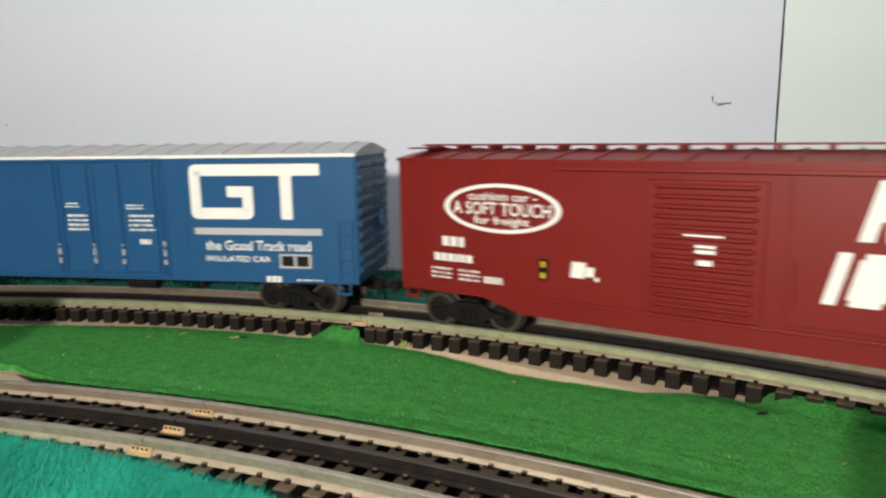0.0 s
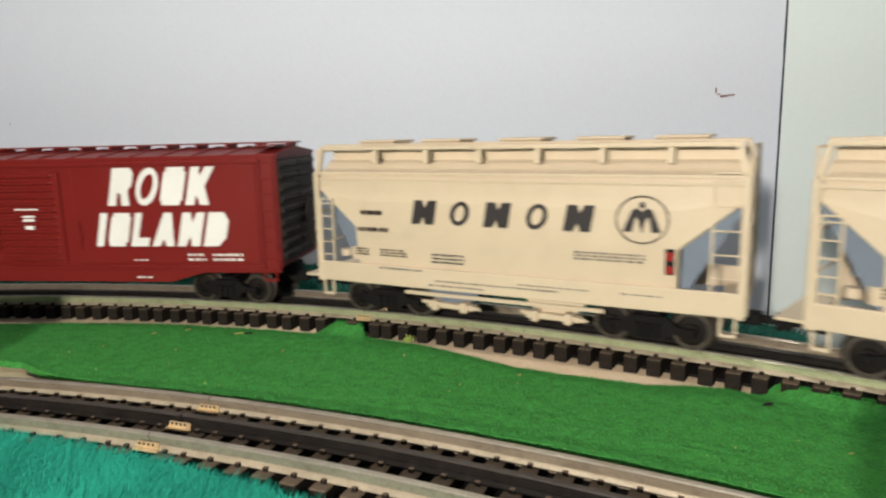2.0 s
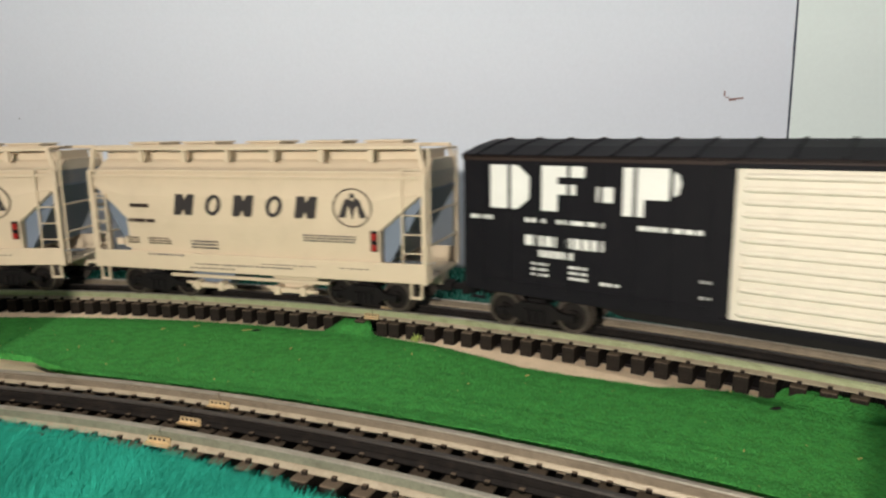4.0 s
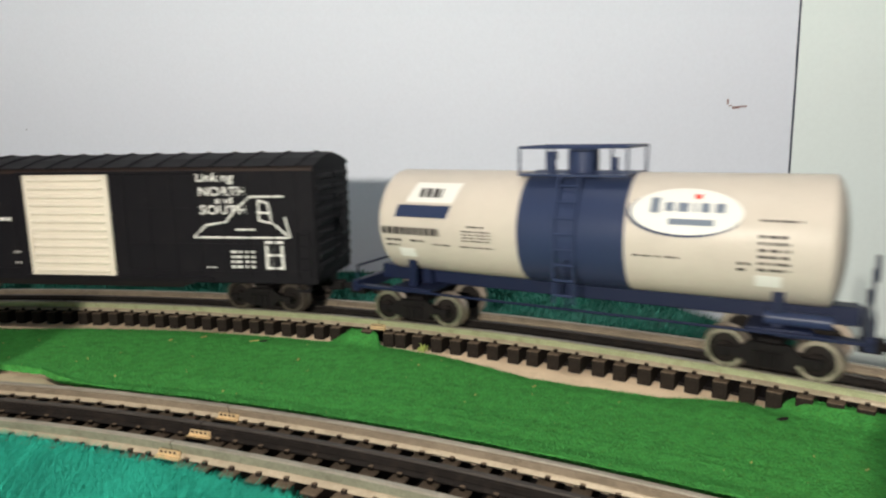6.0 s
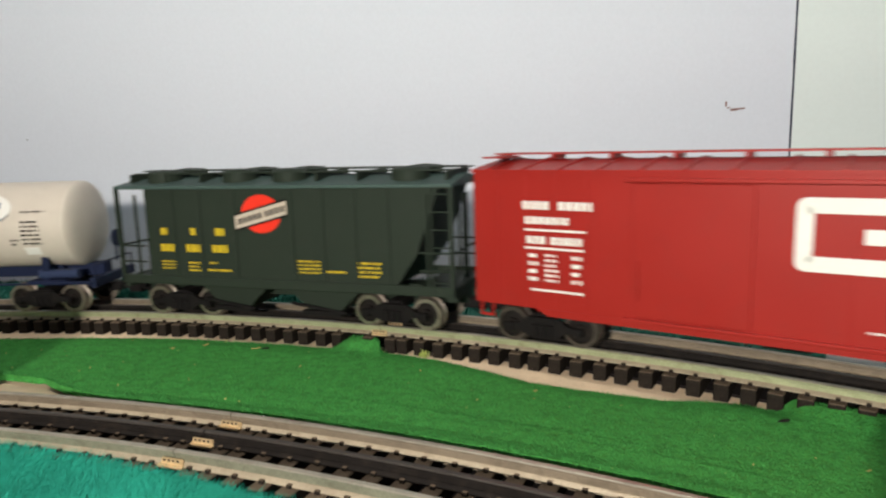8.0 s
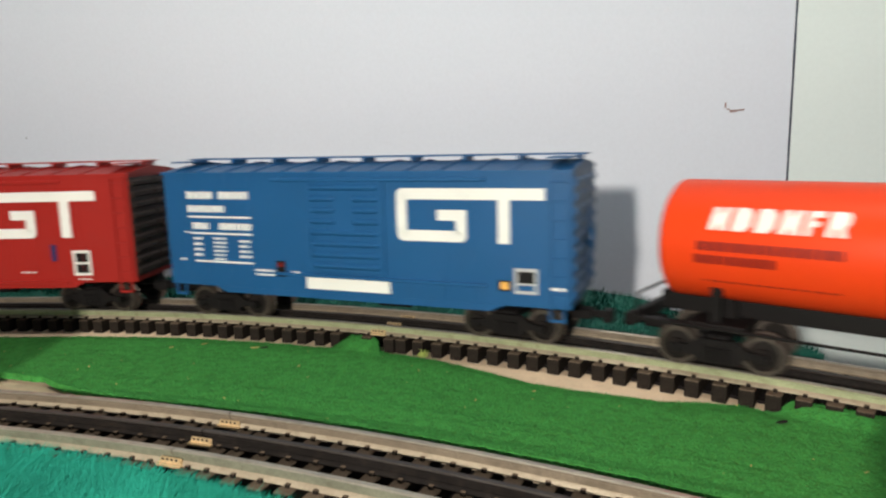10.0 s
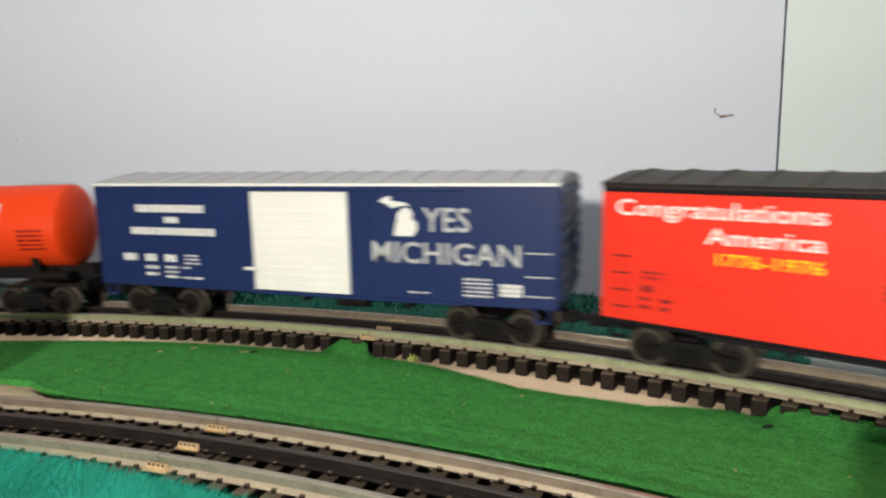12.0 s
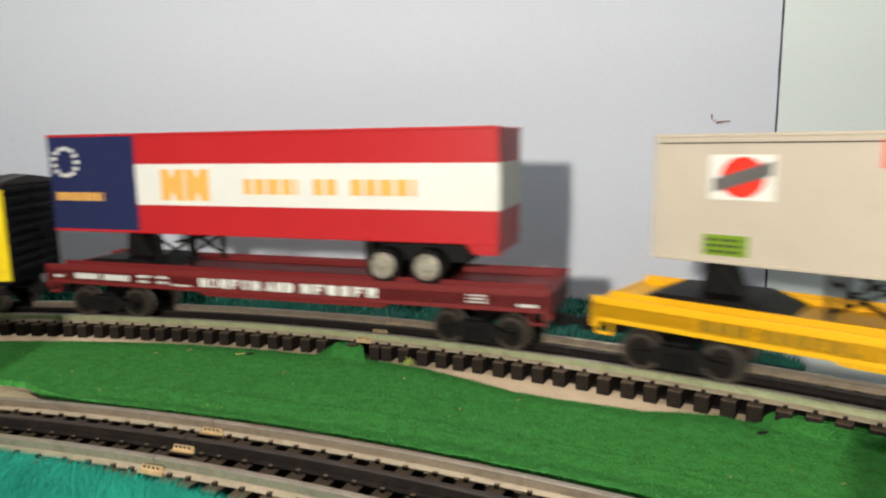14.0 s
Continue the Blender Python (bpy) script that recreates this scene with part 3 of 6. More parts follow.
def build_litter():
    """Straw bits and dark specks lying on the felt."""
    for x, y, turn, l in ((-0.163, 0.385, 20, 0.004), (-0.145, 0.390, 35, 0.006), (-0.079, 0.345, 70, 0.004), (0.041, 0.300, 10, 0.003), (0.145, 0.216, 5, 0.003),
                          (0.066, 0.230, 80, 0.003), (-0.112, 0.380, 8, 0.009), (-0.164, 0.328, 40, 0.0025), (0.013, 0.291, 0, 0.0015), (0.132, 0.226, 30, 0.0015)):
        bm = bmesh.new()
        last = None
        for i in range(6):
            u = i / 5 - 0.5
            l, w = l, 0.0003 * (1 - abs(u)) + 0.0001
            ring = [bm.verts.new((u * l * 0.6, k * w + 0.0004 * math.sin(u * 6), 0.0002 + q * 0.0005 + 0.0004 * abs(u))) for k, q in ((-1, 0), (1, 0), (0.6, 1), (-0.6, 1))]
            if last:
                for k in range(4):
                    bm.faces.new((last[k], last[(k + 1) % 4], ring[(k + 1) % 4], ring[k]))
            last = ring
        ob = solid("straw_bit", bm, M["straw"], "tiny pale straw bit lying on the green felt", "debris")
        tagged(ob, group="straw bits on the felt").matrix_world = pose(x, y, -0.0034, 0, 0, turn)
    for x, y, l in ((0.1374, 0.2593, 0.0031), (-0.1066, 0.3799, 0.0026)):
        bm = bmesh.new()
        bmesh.ops.create_icosphere(bm, subdivisions=2, radius=1)
        for v in bm.verts:
            v.co = Vector((v.co.x * l, v.co.y * 0.0011, v.co.z * 0.0007)) * (1 + 0.3 * noise.noise(v.co * 2))
        tagged(solid("dark_chip", bm, M["speck"], "small dark chip lying on the green felt", "debris"), group="chips on the felt").matrix_world = pose(x, y, -0.0032, 0, 0, 15)
    spots = [(-0.0132 + random.gauss(0, 0.0012), 0.356 + random.gauss(0, 0.0018), -0.0035, -1.6) for _ in range(18)]
    fibres("straw_tuft", spots, 0.0070, 0.5, 0.00045, material("yellow_green_tuft", (0.40, 0.46, 0.12), 0.9), "yellow-green tuft of fibres at the felt's edge")


def build_shadow_boxes():
    # two blocks added out of view, only to cast shadows at left and right
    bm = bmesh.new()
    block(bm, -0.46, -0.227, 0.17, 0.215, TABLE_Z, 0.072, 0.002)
    solid("shadow_box_left", bm, M["ply"], "unseen plain box added to shade the left of the layout", "box")
    bm = bmesh.new()
    block(bm, 0.0611, 0.130, 0.020, 0.079, -0.0036, 0.064, 0.001)
    solid("shadow_box_right", bm, M["ply"], "small unseen box added to shade the right of the felt", "box")


build_room()
build_table()
build_roadbed()
build_felt()
build_grass()
build_shadow_boxes()


# ---- rolling stock: built in millimetres from the rail top, x along the car ----
HALF = 32.0


def cpart(name, bm, mat, parent, label="", smooth=False):
    bmesh.ops.scale(bm, vec=(0.001, 0.001, 0.001), verts=bm.verts[:])
    ob = part(name, bm, mat, parent, label, smooth)
    return tagged(ob, kind="stuff") if name == "small_lettering" else ob


def truck_meshes():
    out = {}
    for key, face, ring in (("dark", M["wheel_dark"], M["ring"]), ("bright", M["wheel_dark"], M["wheel"])):
        bm = bmesh.new()
        prof = [(-24, 0.01), (-24, 1.6), (-20.2, 1.6), (-20.2, 2.8), (-18.6, 3.2), (-18.3, 6.4), (-19.7, 7.0), (-19.7, 8.9), (-19.2, 9.2), (-16.0, 9.35), (-15.2, 10.4), (-14.4, 10.4), (-14.2, 7.0), (-14.6, 3.0), (-14.6, 1.5)]
        lathe(bm, prof + [(-u, r) for u, r in prof[::-1]], 28, pose(0, 0, 0, 0, 0, 90))
        bmesh.ops.scale(bm, vec=(0.001, 0.001, 0.001), verts=bm.verts[:])
        me = mesh("wheelset", bm, face, True)
        me.materials.append(ring)
        for f in me.polygons:
            if math.hypot(f.center.x, f.center.z) > 0.0068:
                f.material_index = 1
        out[key] = me
    bm = bmesh.new()
    outline = [(-21, 8.0), (-21, 10.6), (-13, 11.4), (-8.0, 15.4), (8.0, 15.4), (13, 11.4), (21, 10.6), (21, 8.0), (13, 8.2), (7.5, 4.6), (-7.5, 4.6), (-13, 8.2)]
    for side in (-1, 1):
        y = side * 23.6
        prism(bm, outline, y - 1.2, y + 1.2)
        for x in (-18.5, 18.5):
            block(bm, x - 2.3, x + 2.3, y + side * 1.0 - 1.2, y + side * 1.0 + 1.2, 7.0, 11.4, 0.6)
        for x in (-4, 0, 4):
            rod(bm, (x, y + side * 1.6, 5.0), (x, y + side * 1.6, 11.5), 1.5, 8)
        block(bm, -6.5, 6.5, y + side * 0.9 - 1.2, y + side * 0.9 + 1.2, 12.2, 15.4, 0.4)
    block(bm, -5, 5, -23, 23, 12.0, 17.0, 0.6)
    block(bm, -12, -9, -22, 22, 8, 12)
    block(bm, 9, 12, -22, 22, 8, 12)
    bmesh.ops.scale(bm, vec=(0.001, 0.001, 0.001), verts=bm.verts[:])
    out["frame"] = mesh("truck", bm, M["gunmetal"])
    bm = bmesh.new()
    block(bm, -4, 6, -4.0, 4.0, 10.0, 15.5, 0.5)
    block(bm, 6, 15.6, -1.8, 1.8, 10.8, 14.2, 0.5)
    prism(bm, [(11.5, 9.2), (16.2, 9.2), (16.2, 15.4), (11.5, 15.4)], -3.6, 3.6)
    rod(bm, (13.4, -3.2, 15.4), (13.4, -3.2, 8.6), 0.9)
    bmesh.ops.scale(bm, vec=(0.001, 0.001, 0.001), verts=bm.verts[:])
    out["coupler"] = mesh("coupler", bm, M["gunmetal"])
    return out


GEAR = truck_meshes()
AXLES = []
CARS = []


def running_gear(car, length, chord, inset=36.0, wheels="dark"):
    """Two swivelled trucks with two wheelsets each, and two couplers."""
    for side in (-1, 1):
        x = side * (length / 2 - inset)
        y = ((chord / 2) ** 2 - x * x) / (2 * B_RADIUS * 1000)
        t = new("truck", GEAR["frame"])
        t.parent = car
        t.matrix_basis = pose(x / 1000, y / 1000, 0, 0, 0, math.degrees(-x / 1000 / B_RADIUS))
        for w in (-18.5, 18.5):
            ax = new("wheelset", GEAR[wheels])
            ax.parent = t
            ax.matrix_basis = pose(w / 1000, 0, 0.0092)
            AXLES.append((ax, car, w / 1000))
            tagged(ax, "dull steel wheels on an axle")
        c = new("coupler", GEAR["coupler"])
        c.parent = car
        c.matrix_basis = pose(side * length / 2000, 0, 0, 0, 0, (0 if side > 0 else 180) - math.degrees(x / 1000 / B_RADIUS) * 0.6)


def plates(name, rects, mat, car, label="", y=None, slant=0.0, lift=0.35):
    """Thin painted slabs on the near side, (x0, z0, x1, z1) each."""
    y = -HALF if y is None else y
    bm = bmesh.new()
    for x0, z0, x1, z1 in rects:
        x0, x1, z0, z1 = min(x0, x1), max(x0, x1), min(z0, z1), max(z0, z1)
        o = [(x0, z0), (x1, z0), (x1 + slant * (z1 - z0), z1), (x0 + slant * (z1 - z0), z1)]
        prism(bm, o, y - lift, y + 0.3)
    return cpart(name, bm, mat, car, label)


def dashes(rects, seed):
    """Rows of short bars that stand for lettering too small to read: (x0, z0, x1, z1, lines)."""
    rng = random.Random(seed)
    out = []
    for x0, z0, x1, z1, lines in rects:
        z0, z1 = min(z0, z1), max(z0, z1)
        h = (z1 - z0) / (lines * 1.7 - 0.7) if lines > 1 else (z1 - z0)
        for k in range(lines):
            z, x = z0 + k * 1.7 * h, x0
            while x < x1 - 0.5:
                tall = h >= 3.0
                w = min(rng.uniform(0.55, 0.85) * h if tall else rng.uniform(1.2, 4.5) * max(0.6, h / 2), x1 - x)
                out.append((x, z, x + w, z + h * (1.0 if tall else 0.8)))
                x += w + (0.24 * h if tall else rng.uniform(0.6, 1.6))
    return out


SHAPES = {  # plain strokes in a unit cell: x0, z0, x1, z1
    "slab": ((.10, 0, .90, .12), (0, .12, 1, .88), (.10, .88, .90, 1)),
    "bar": ((.1, 0, .9, 1),),
    "box": ((.06, 0, .40, 1), (.66, .06, 1, .94), (.40, 0, .90, .24), (.40, .76, .90, 1)),
}


OUTLINES = {  # plain filled outlines in a unit cell
    "notch": ((0, 0), (.36, 0), (.50, .32), (.64, 0), (1, 0), (1, 1), (.64, 1), (.50, .68), (.36, 1), (0, 1)),
    "peak": ((0, 0), (.34, 0), (.5, .22), (.66, 0), (1, 0), (.68, 1), (.32, 1)),
    "corner": ((0, 0), (1, 0), (1, .26), (.38, .26), (.38, 1), (0, 1)),
    "bullet": ((0, 0), (.70, 0), (1, .25), (1, .75), (.70, 1), (0, 1)),
    "flag": ((0, 0), (.38, 0), (.38, .36), (.78, .36), (.96, .50), (1, .70), (.96, .88), (.78, 1), (0, 1)),
    "keel": ((0, 0), (.36, 0), (.36, .34), (.50, .34), (.64, 0), (1, 0), (.82, .40), (.98, .55), (.98, .84), (.80, 1), (0, 1)),
    "wedge": ((0, 0), (.36, 0), (.40, .28), (.64, 0), (1, 0), (.70, .50), (1, 1), (.62, 1), (.40, .74), (.36, 1), (0, 1)),
    "comb": ((0, 0), (.38, 0), (.38, .38), (.80, .38), (.80, .60), (.38, .60), (.38, .76), (1, .76), (1, 1), (0, 1)),
}


def emblem(name, codes, x0, z0, x1, z1, mat, car, label="", slant=0.0, gap=0.22, widths=None, y=None):
    """A row of plain shapes in a rectangle, one for each code."""
    widths = widths or [1.0] * len(codes)
    unit = (x1 - x0) / (sum(widths) + gap * (len(codes) - 1))
    x = x0
    y = -HALF if y is None else y
    for c, w in zip(codes, widths):
        h = z1 - z0
        bm = bmesh.new()
        if c == "oval":
            n = 24
            ring = []
            for r in (0.5, 0.27):
                for q in (y - 0.35, y + 0.3):
                    ring.append([bm.verts.new((x + (0.5 + r * math.cos(2 * math.pi * k / n)) * w * unit + slant * (0.5 + 0.5 * math.sin(2 * math.pi * k / n)) * h, q,
                                               z0 + (0.5 + (r + (0.06 if r < 0.4 else 0)) * math.sin(2 * math.pi * k / n)) * h)) for k in range(n)])
            for k in range(n):
                j = (k + 1) % n
                for a, b in ((0, 2), (1, 0), (2, 3)):
                    bm.faces.new((ring[a][k], ring[a][j], ring[b][j], ring[b][k]))
            cpart(name, bm, mat, car, label)
            x += (w + gap) * unit
            continue
        if c in OUTLINES:
            prism(bm, [(x + u * w * unit + slant * v * h, z0 + v * h) for u, v in OUTLINES[c]], y - 0.35, y + 0.3)
        for a, b, d, e in SHAPES.get(c, ()):
            p = [(x + a * w * unit + slant * b * h, z0 + b * h), (x + d * w * unit + slant * b * h, z0 + b * h),
                 (x + d * w * unit + slant * e * h, z0 + e * h), (x + a * w * unit + slant * e * h, z0 + e * h)]
            prism(bm, p, y - 0.35, y + 0.3)
        cpart(name, bm, mat, car, label)
        x += (w + gap) * unit


def words(text, x0, z0, x1, z1, mat, car, label="", y=None, slant=0.0):
    """Readable lettering in the built-in font, fitted to a rectangle on the near side."""
    cu = bpy.data.curves.new("lettering", "FONT")
    cu.body, cu.size, cu.resolution_u, cu.offset = text, 1.0, 3, 0.012
    tmp = bpy.data.objects.new("lettering", cu)
    me = bpy.data.meshes.new_from_object(tmp)
    bm = bmesh.new()
    bm.from_mesh(me)
    bpy.data.objects.remove(tmp)
    bpy.data.curves.remove(cu)
    bpy.data.meshes.remove(me)
    xs, zs = [v.co.x for v in bm.verts], [v.co.y for v in bm.verts]
    ax, bx, az, bz = min(xs), max(xs), min(zs), max(zs)
    y = (-HALF if y is None else y) - 0.4
    for v in bm.verts:
        u, w = (v.co.x - ax) / (bx - ax), (v.co.y - az) / (bz - az)
        v.co = (x0 + u * (x1 - x0) + slant * w * (z1 - z0), y, z0 + w * (z1 - z0))
    return cpart("lettering", bm, mat, car, label)


def emblem_gt(x0, z0, x1, z1, mat, car):
    """Rounded bent stroke and a hooked bar beside it, in thick white line."""
    w = x1 - x0
    h = z1 - z0
    t, xm = h * 0.21, x0 + w * 0.49
    rects = [(x0 + t * 0.6, z1 - t, x1, z1), (x0 + w * 0.70, z0, x0 + w * 0.70 + t * 1.05, z1 - t), (x0, z0 + t * 0.6, x0 + t, z1 - t * 0.6), (x0 + t * 0.6, z0, xm - t * 0.6, z0 + t),
             (xm - t, z0 + t * 0.6, xm, z0 + h * 0.60), (x0 + w * 0.29, z0 + h * 0.60 - t * 0.95, xm - t * 0.9, z0 + h * 0.60)]
    bm = bmesh.new()
    for a, b, c, d in rects:
        prism(bm, [(a, b), (c, b), (c, d), (a, d)], -HALF - 0.35, -HALF + 0.3)
    for cx, cz, a0 in ((x0 + t * 0.6, z1 - t * 0.6, 90), (x0 + t * 0.6, z0 + t * 0.6, 180), (xm - t * 0.6, z0 + t * 0.6, 270)):
        o = [(cx, cz)] + [(cx + t * 0.6 * math.cos(radians(a0 + k * 15)), cz + t * 0.6 * math.sin(radians(a0 + k * 15))) for k in range(7)]
        prism(bm, o, -HALF - 0.35, -HALF + 0.3)
    for a, b, c, d in ((x0 + t * 0.55, z1 - t, x0 + t, z1 - t * 0.55), (x0 + t * 0.55, z0 + t * 0.55, x0 + t, z0 + t), (xm - t, z0 + t * 0.55, xm - t * 0.55, z0 + t)):
        prism(bm, [(a, b), (c, b), (c, d), (a, d)], -HALF - 0.33, -HALF + 0.28)
    cpart("emblem", bm, mat, car, "thick white line emblem")


def ladder(car, x0, x1, z0, z1, rungs, mat, y, name="ladder"):
    bm = bmesh.new()
    for x in (x0, x1):
        block(bm, x - 0.5, x + 0.5, y - 0.5, y + 0.5, z0, z1)
    block(bm, x0 - 0.5, x1 + 0.5, y - 0.4, y + 0.4, z1 - 0.8, z1 - 0.02)
    frame_part = cpart(name, bm, mat, car)
    for k in range(rungs):
        z = z0 + (k + 0.6) * (z1 - z0) / rungs
        bm = bmesh.new()
        rod(bm, (x0, y - 0.2, z), (x1, y - 0.2, z), 0.42, 5)
        cpart("rung", bm, mat, frame_part)
    return frame_part


def end_ribs(car, length, z0, z1, mat, count=9, half=HALF):
    """Corrugated ends: a plate with a stack of rounded ribs on each."""
    step = (z1 - z0) / count
    h = step * 0.36
    bm = bmesh.new()
    prism(bm, [(-0.4, -h), (1.3, -h * 0.45), (1.3, h * 0.45), (-0.4, h)], 0, half - 4.2)
    bmesh.ops.scale(bm, vec=(0.001, 0.001, 0.001), verts=bm.verts[:])
    me = mesh("end_rib", bm, mat)
    for side in (-1, 1):
        bm = bmesh.new()
        x = side * length / 2
        block(bm, min(x, x + side * 0.5), max(x, x + side * 0.5), -half + 1, half - 1, z0, z1)
        panel = cpart("end_panel", bm, mat, car, "ribbed car end")
        for k in range(count):
            for y in (-1.2, half - 3.0):
                rib = new("end_rib", me)
                rib.parent = panel
                turn = 180 if side < 0 else 0
                yy = y if side < 0 else y - (half - 4.2)
                rib.matrix_basis = pose((x + side * 0.5) / 1000, yy / 1000, (z0 + (k + 0.5) * step) / 1000, 0, 0, turn)
        bm = bmesh.new()
        rod(bm, (x + side * 1.9, 12, 30), (x + side * 1.9, 12, 70), 0.5)
        bmesh.ops.create_cone(bm, segments=14, cap_ends=True, radius1=6, radius2=6, depth=1.2,
                              matrix=Matrix.Translation((x + side * 3.2, 12, 52)) @ Euler((0, radians(90), 0)).to_matrix().to_4x4())
        cpart("brake_wheel", bm, mat, car)


def gable_roof(car, length, z, peak, mat, ribs, label="", over=0.8, half=HALF):
    bm = bmesh.new()
    hw = half + over
    prof = [(-hw, z - 0.6), (-hw, z + 0.9), (-hw * 0.55, z + peak * 0.62), (0, z + peak), (hw * 0.55, z + peak * 0.62), (hw, z + 0.9), (hw, z - 0.6)]
    a = [bm.verts.new((-length / 2 - 0.6, y, q)) for y, q in prof]
    b = [bm.verts.new((length / 2 + 0.6, y, q)) for y, q in prof]
    bm.faces.new(a)
    bm.faces.new(b[::-1])
    for k in range(len(prof)):
        j = (k + 1) % len(prof)
        bm.faces.new((a[k], b[k], b[j], a[j]))
    for k in range(ribs):
        x = -length / 2 + (k + 0.5) * length / ribs
        for s in (-1, 1):
            for (y0, q0), (y1, q1) in ((prof[1], prof[2]), (prof[2], prof[3])):
                c = []
                for y, q in ((y0, q0), (y1, q1)):
                    c += [bm.verts.new((x - 1.1, s * y, q - 0.3)), bm.verts.new((x - 0.6, s * y, q + 0.9)), bm.verts.new((x + 0.6, s * y, q + 0.9)), bm.verts.new((x + 1.1, s * y, q - 0.3))]
                for f in ((0, 1, 5, 4), (1, 2, 6, 5), (2, 3, 7, 6), (0, 3, 2, 1), (4, 5, 6, 7)):
                    bm.faces.new([c[i] for i in f])
    return cpart("roof", bm, mat, car, label)


def running_board(car, length, z, mat, supports):
    bm = bmesh.new()
    for y in (-4.2, 0, 4.2):
        block(bm, -length / 2 - 2, length / 2 + 2, y - 1.8, y + 1.8, z, z + 0.8)
    cpart("running_board", bm, mat, car, "raised roof walk of narrow planks")
    bm = bmesh.new()
    for k in range(supports):
        x = -length / 2 + 2 + k * (length - 4) / (supports - 1)
        block(bm, x - 0.9, x + 0.9, -7, 7, z - 2.4, z - 0.01)
        cpart("roof_walk_support", bm, mat, car)
        bm = bmesh.new()
    for s in (-1, 1):
        x = s * (length / 2 - 8)
        block(bm, x - 6, x + 6, -26, -7, z - 1.2, z - 0.4)
    cpart("roof_walk_support", bm, mat, car)


def slab_door(car, x0, x1, z0, z1, mat, ribs=0, label="", proud=1.4, patch=False):
    """A sliding door, its rails and, if asked for, its pressed horizontal ribs."""
    bm = bmesh.new()
    block(bm, x0, x1, -HALF - proud, -HALF + 1, z0, z1, 0.3)
    door = cpart("door", bm, mat, car, label)
    shared = {}
    for k in range(ribs):
        z = z0 + (k + 0.6) * (z1 - z0) / (ribs + 0.2)
        h = (z1 - z0) / ribs * 0.30
        spans = [(x0 + 2.5, x1 - 2.5)]
        if patch and 0.55 < (z - z0) / (z1 - z0) < 0.85:
            m = (x0 + x1) / 2
            spans = [(x0 + 2.5, m - 5), (m + 5, x1 - 2.5)]
        for a, b in spans:
            w = round(b - a, 3)
            if w not in shared:
                rb = bmesh.new()
                outer = [(0, 0), (1.5, h), (w - 1.5, h), (w, 0), (w - 1.5, -h), (1.5, -h)]
                inner = [(1.6, 0), (2.6, h * 0.3), (w - 2.6, h * 0.3), (w - 1.6, 0), (w - 2.6, -h * 0.3), (2.6, -h * 0.3)]
                u = [rb.verts.new((x, 0.1, q)) for x, q in outer]
                v = [rb.verts.new((x, -1.3, q)) for x, q in inner]
                rb.faces.new(v)
                for i in range(6):
                    rb.faces.new((u[i], u[(i + 1) % 6], v[(i + 1) % 6], v[i]))
                bmesh.ops.scale(rb, vec=(0.001, 0.001, 0.001), verts=rb.verts[:])
                shared[w] = mesh("door_rib", rb, mat)
            rib = new("door_rib", shared[w])
            rib.parent, rib.matrix_basis = door, pose(a / 1000, (-HALF - proud) / 1000, z / 1000)
    bm = bmesh.new()
    rod(bm, (x0 + 3, -HALF - proud - 0.8, z0 + 8), (x0 + 3, -HALF - proud - 0.8, z0 + 26), 0.5)
    block(bm, x0 + 1.8, x0 + 4.2, -HALF - proud - 0.9, -HALF - proud, z0 + 15, z0 + 17)
    h = cpart("door_handle", bm, mat, car)
    h.parent = door
    return door


def door_rails(car, x0, x1, z0, z1, mat):
    bm = bmesh.new()
    block(bm, x0, x1, -HALF - 2.4, -HALF + 0.5, z1, z1 + 1.8, 0.3)
    cpart("door_track", bm, mat, car)
    bm = bmesh.new()
    block(bm, x0, x1, -HALF - 2.0, -HALF + 0.5, z0 - 2.0, z0 - 0.3, 0.3)
    cpart("door_track", bm, mat, car)


def underframe(car, length, z, mat, half=HALF, fish=None, sill=3.2):
    bm = bmesh.new()
    block(bm, -length / 2 + 1, length / 2 - 1, -6, 6, z - 7, z, 0.4)
    if fish:
        x, d = fish
        for s in (-1, 1):
            prism(bm, [(-x, z + 0.2), (-x + 16, z - d), (x - 16, z - d), (x, z + 0.2)], s * (half - 0.9) - 0.7, s * (half - 0.9) + 0.7)
    for x in (-length * 0.22, 0, length * 0.22):
        block(bm, x - 1.5, x + 1.5, -half + 3, half - 3, z - 4, z)
    rod(bm, (-length * 0.3, -10, z - 4), (length * 0.3, -10, z - 4), 0.8)
    bmesh.ops.create_cone(bm, segments=12, cap_ends=True, radius1=4.5, radius2=4.5, depth=20,
                          matrix=Matrix.Translation((length * 0.08, -12, z - 5.5)) @ Euler((0, radians(90), 0)).to_matrix().to_4x4())
    cpart("underframe", bm, mat, car)


def stirrups(car, xs, z, mat, y=-HALF, depth=7, wide=7):
    for x in xs:
        bm = bmesh.new()
        for s in (-1, 1):
            block(bm, x + s * wide / 2 - 0.6, x + s * wide / 2 + 0.6, y - 0.2, y + 0.9, z - depth, z + 1)
        block(bm, x - wide / 2 - 0.6, x + wide / 2 + 0.6, y - 0.3, y + 1.4, z - depth - 0.2, z - depth + 1.1)
        cpart("stirrup_step", bm, mat, car)


def grab_iron(car, x0, x1, z, mat):
    """A bent wire handle standing off the near side."""
    bm = bmesh.new()
    rod(bm, (x0, -HALF - 1.4, z), (x1, -HALF - 1.4, z), 0.45)
    for x in (x0 + 0.4, x1 - 0.4):
        rod(bm, (x, -HALF - 1.4, z), (x, -HALF + 0.2, z), 0.45)
    cpart("grab_iron", bm, mat, car)


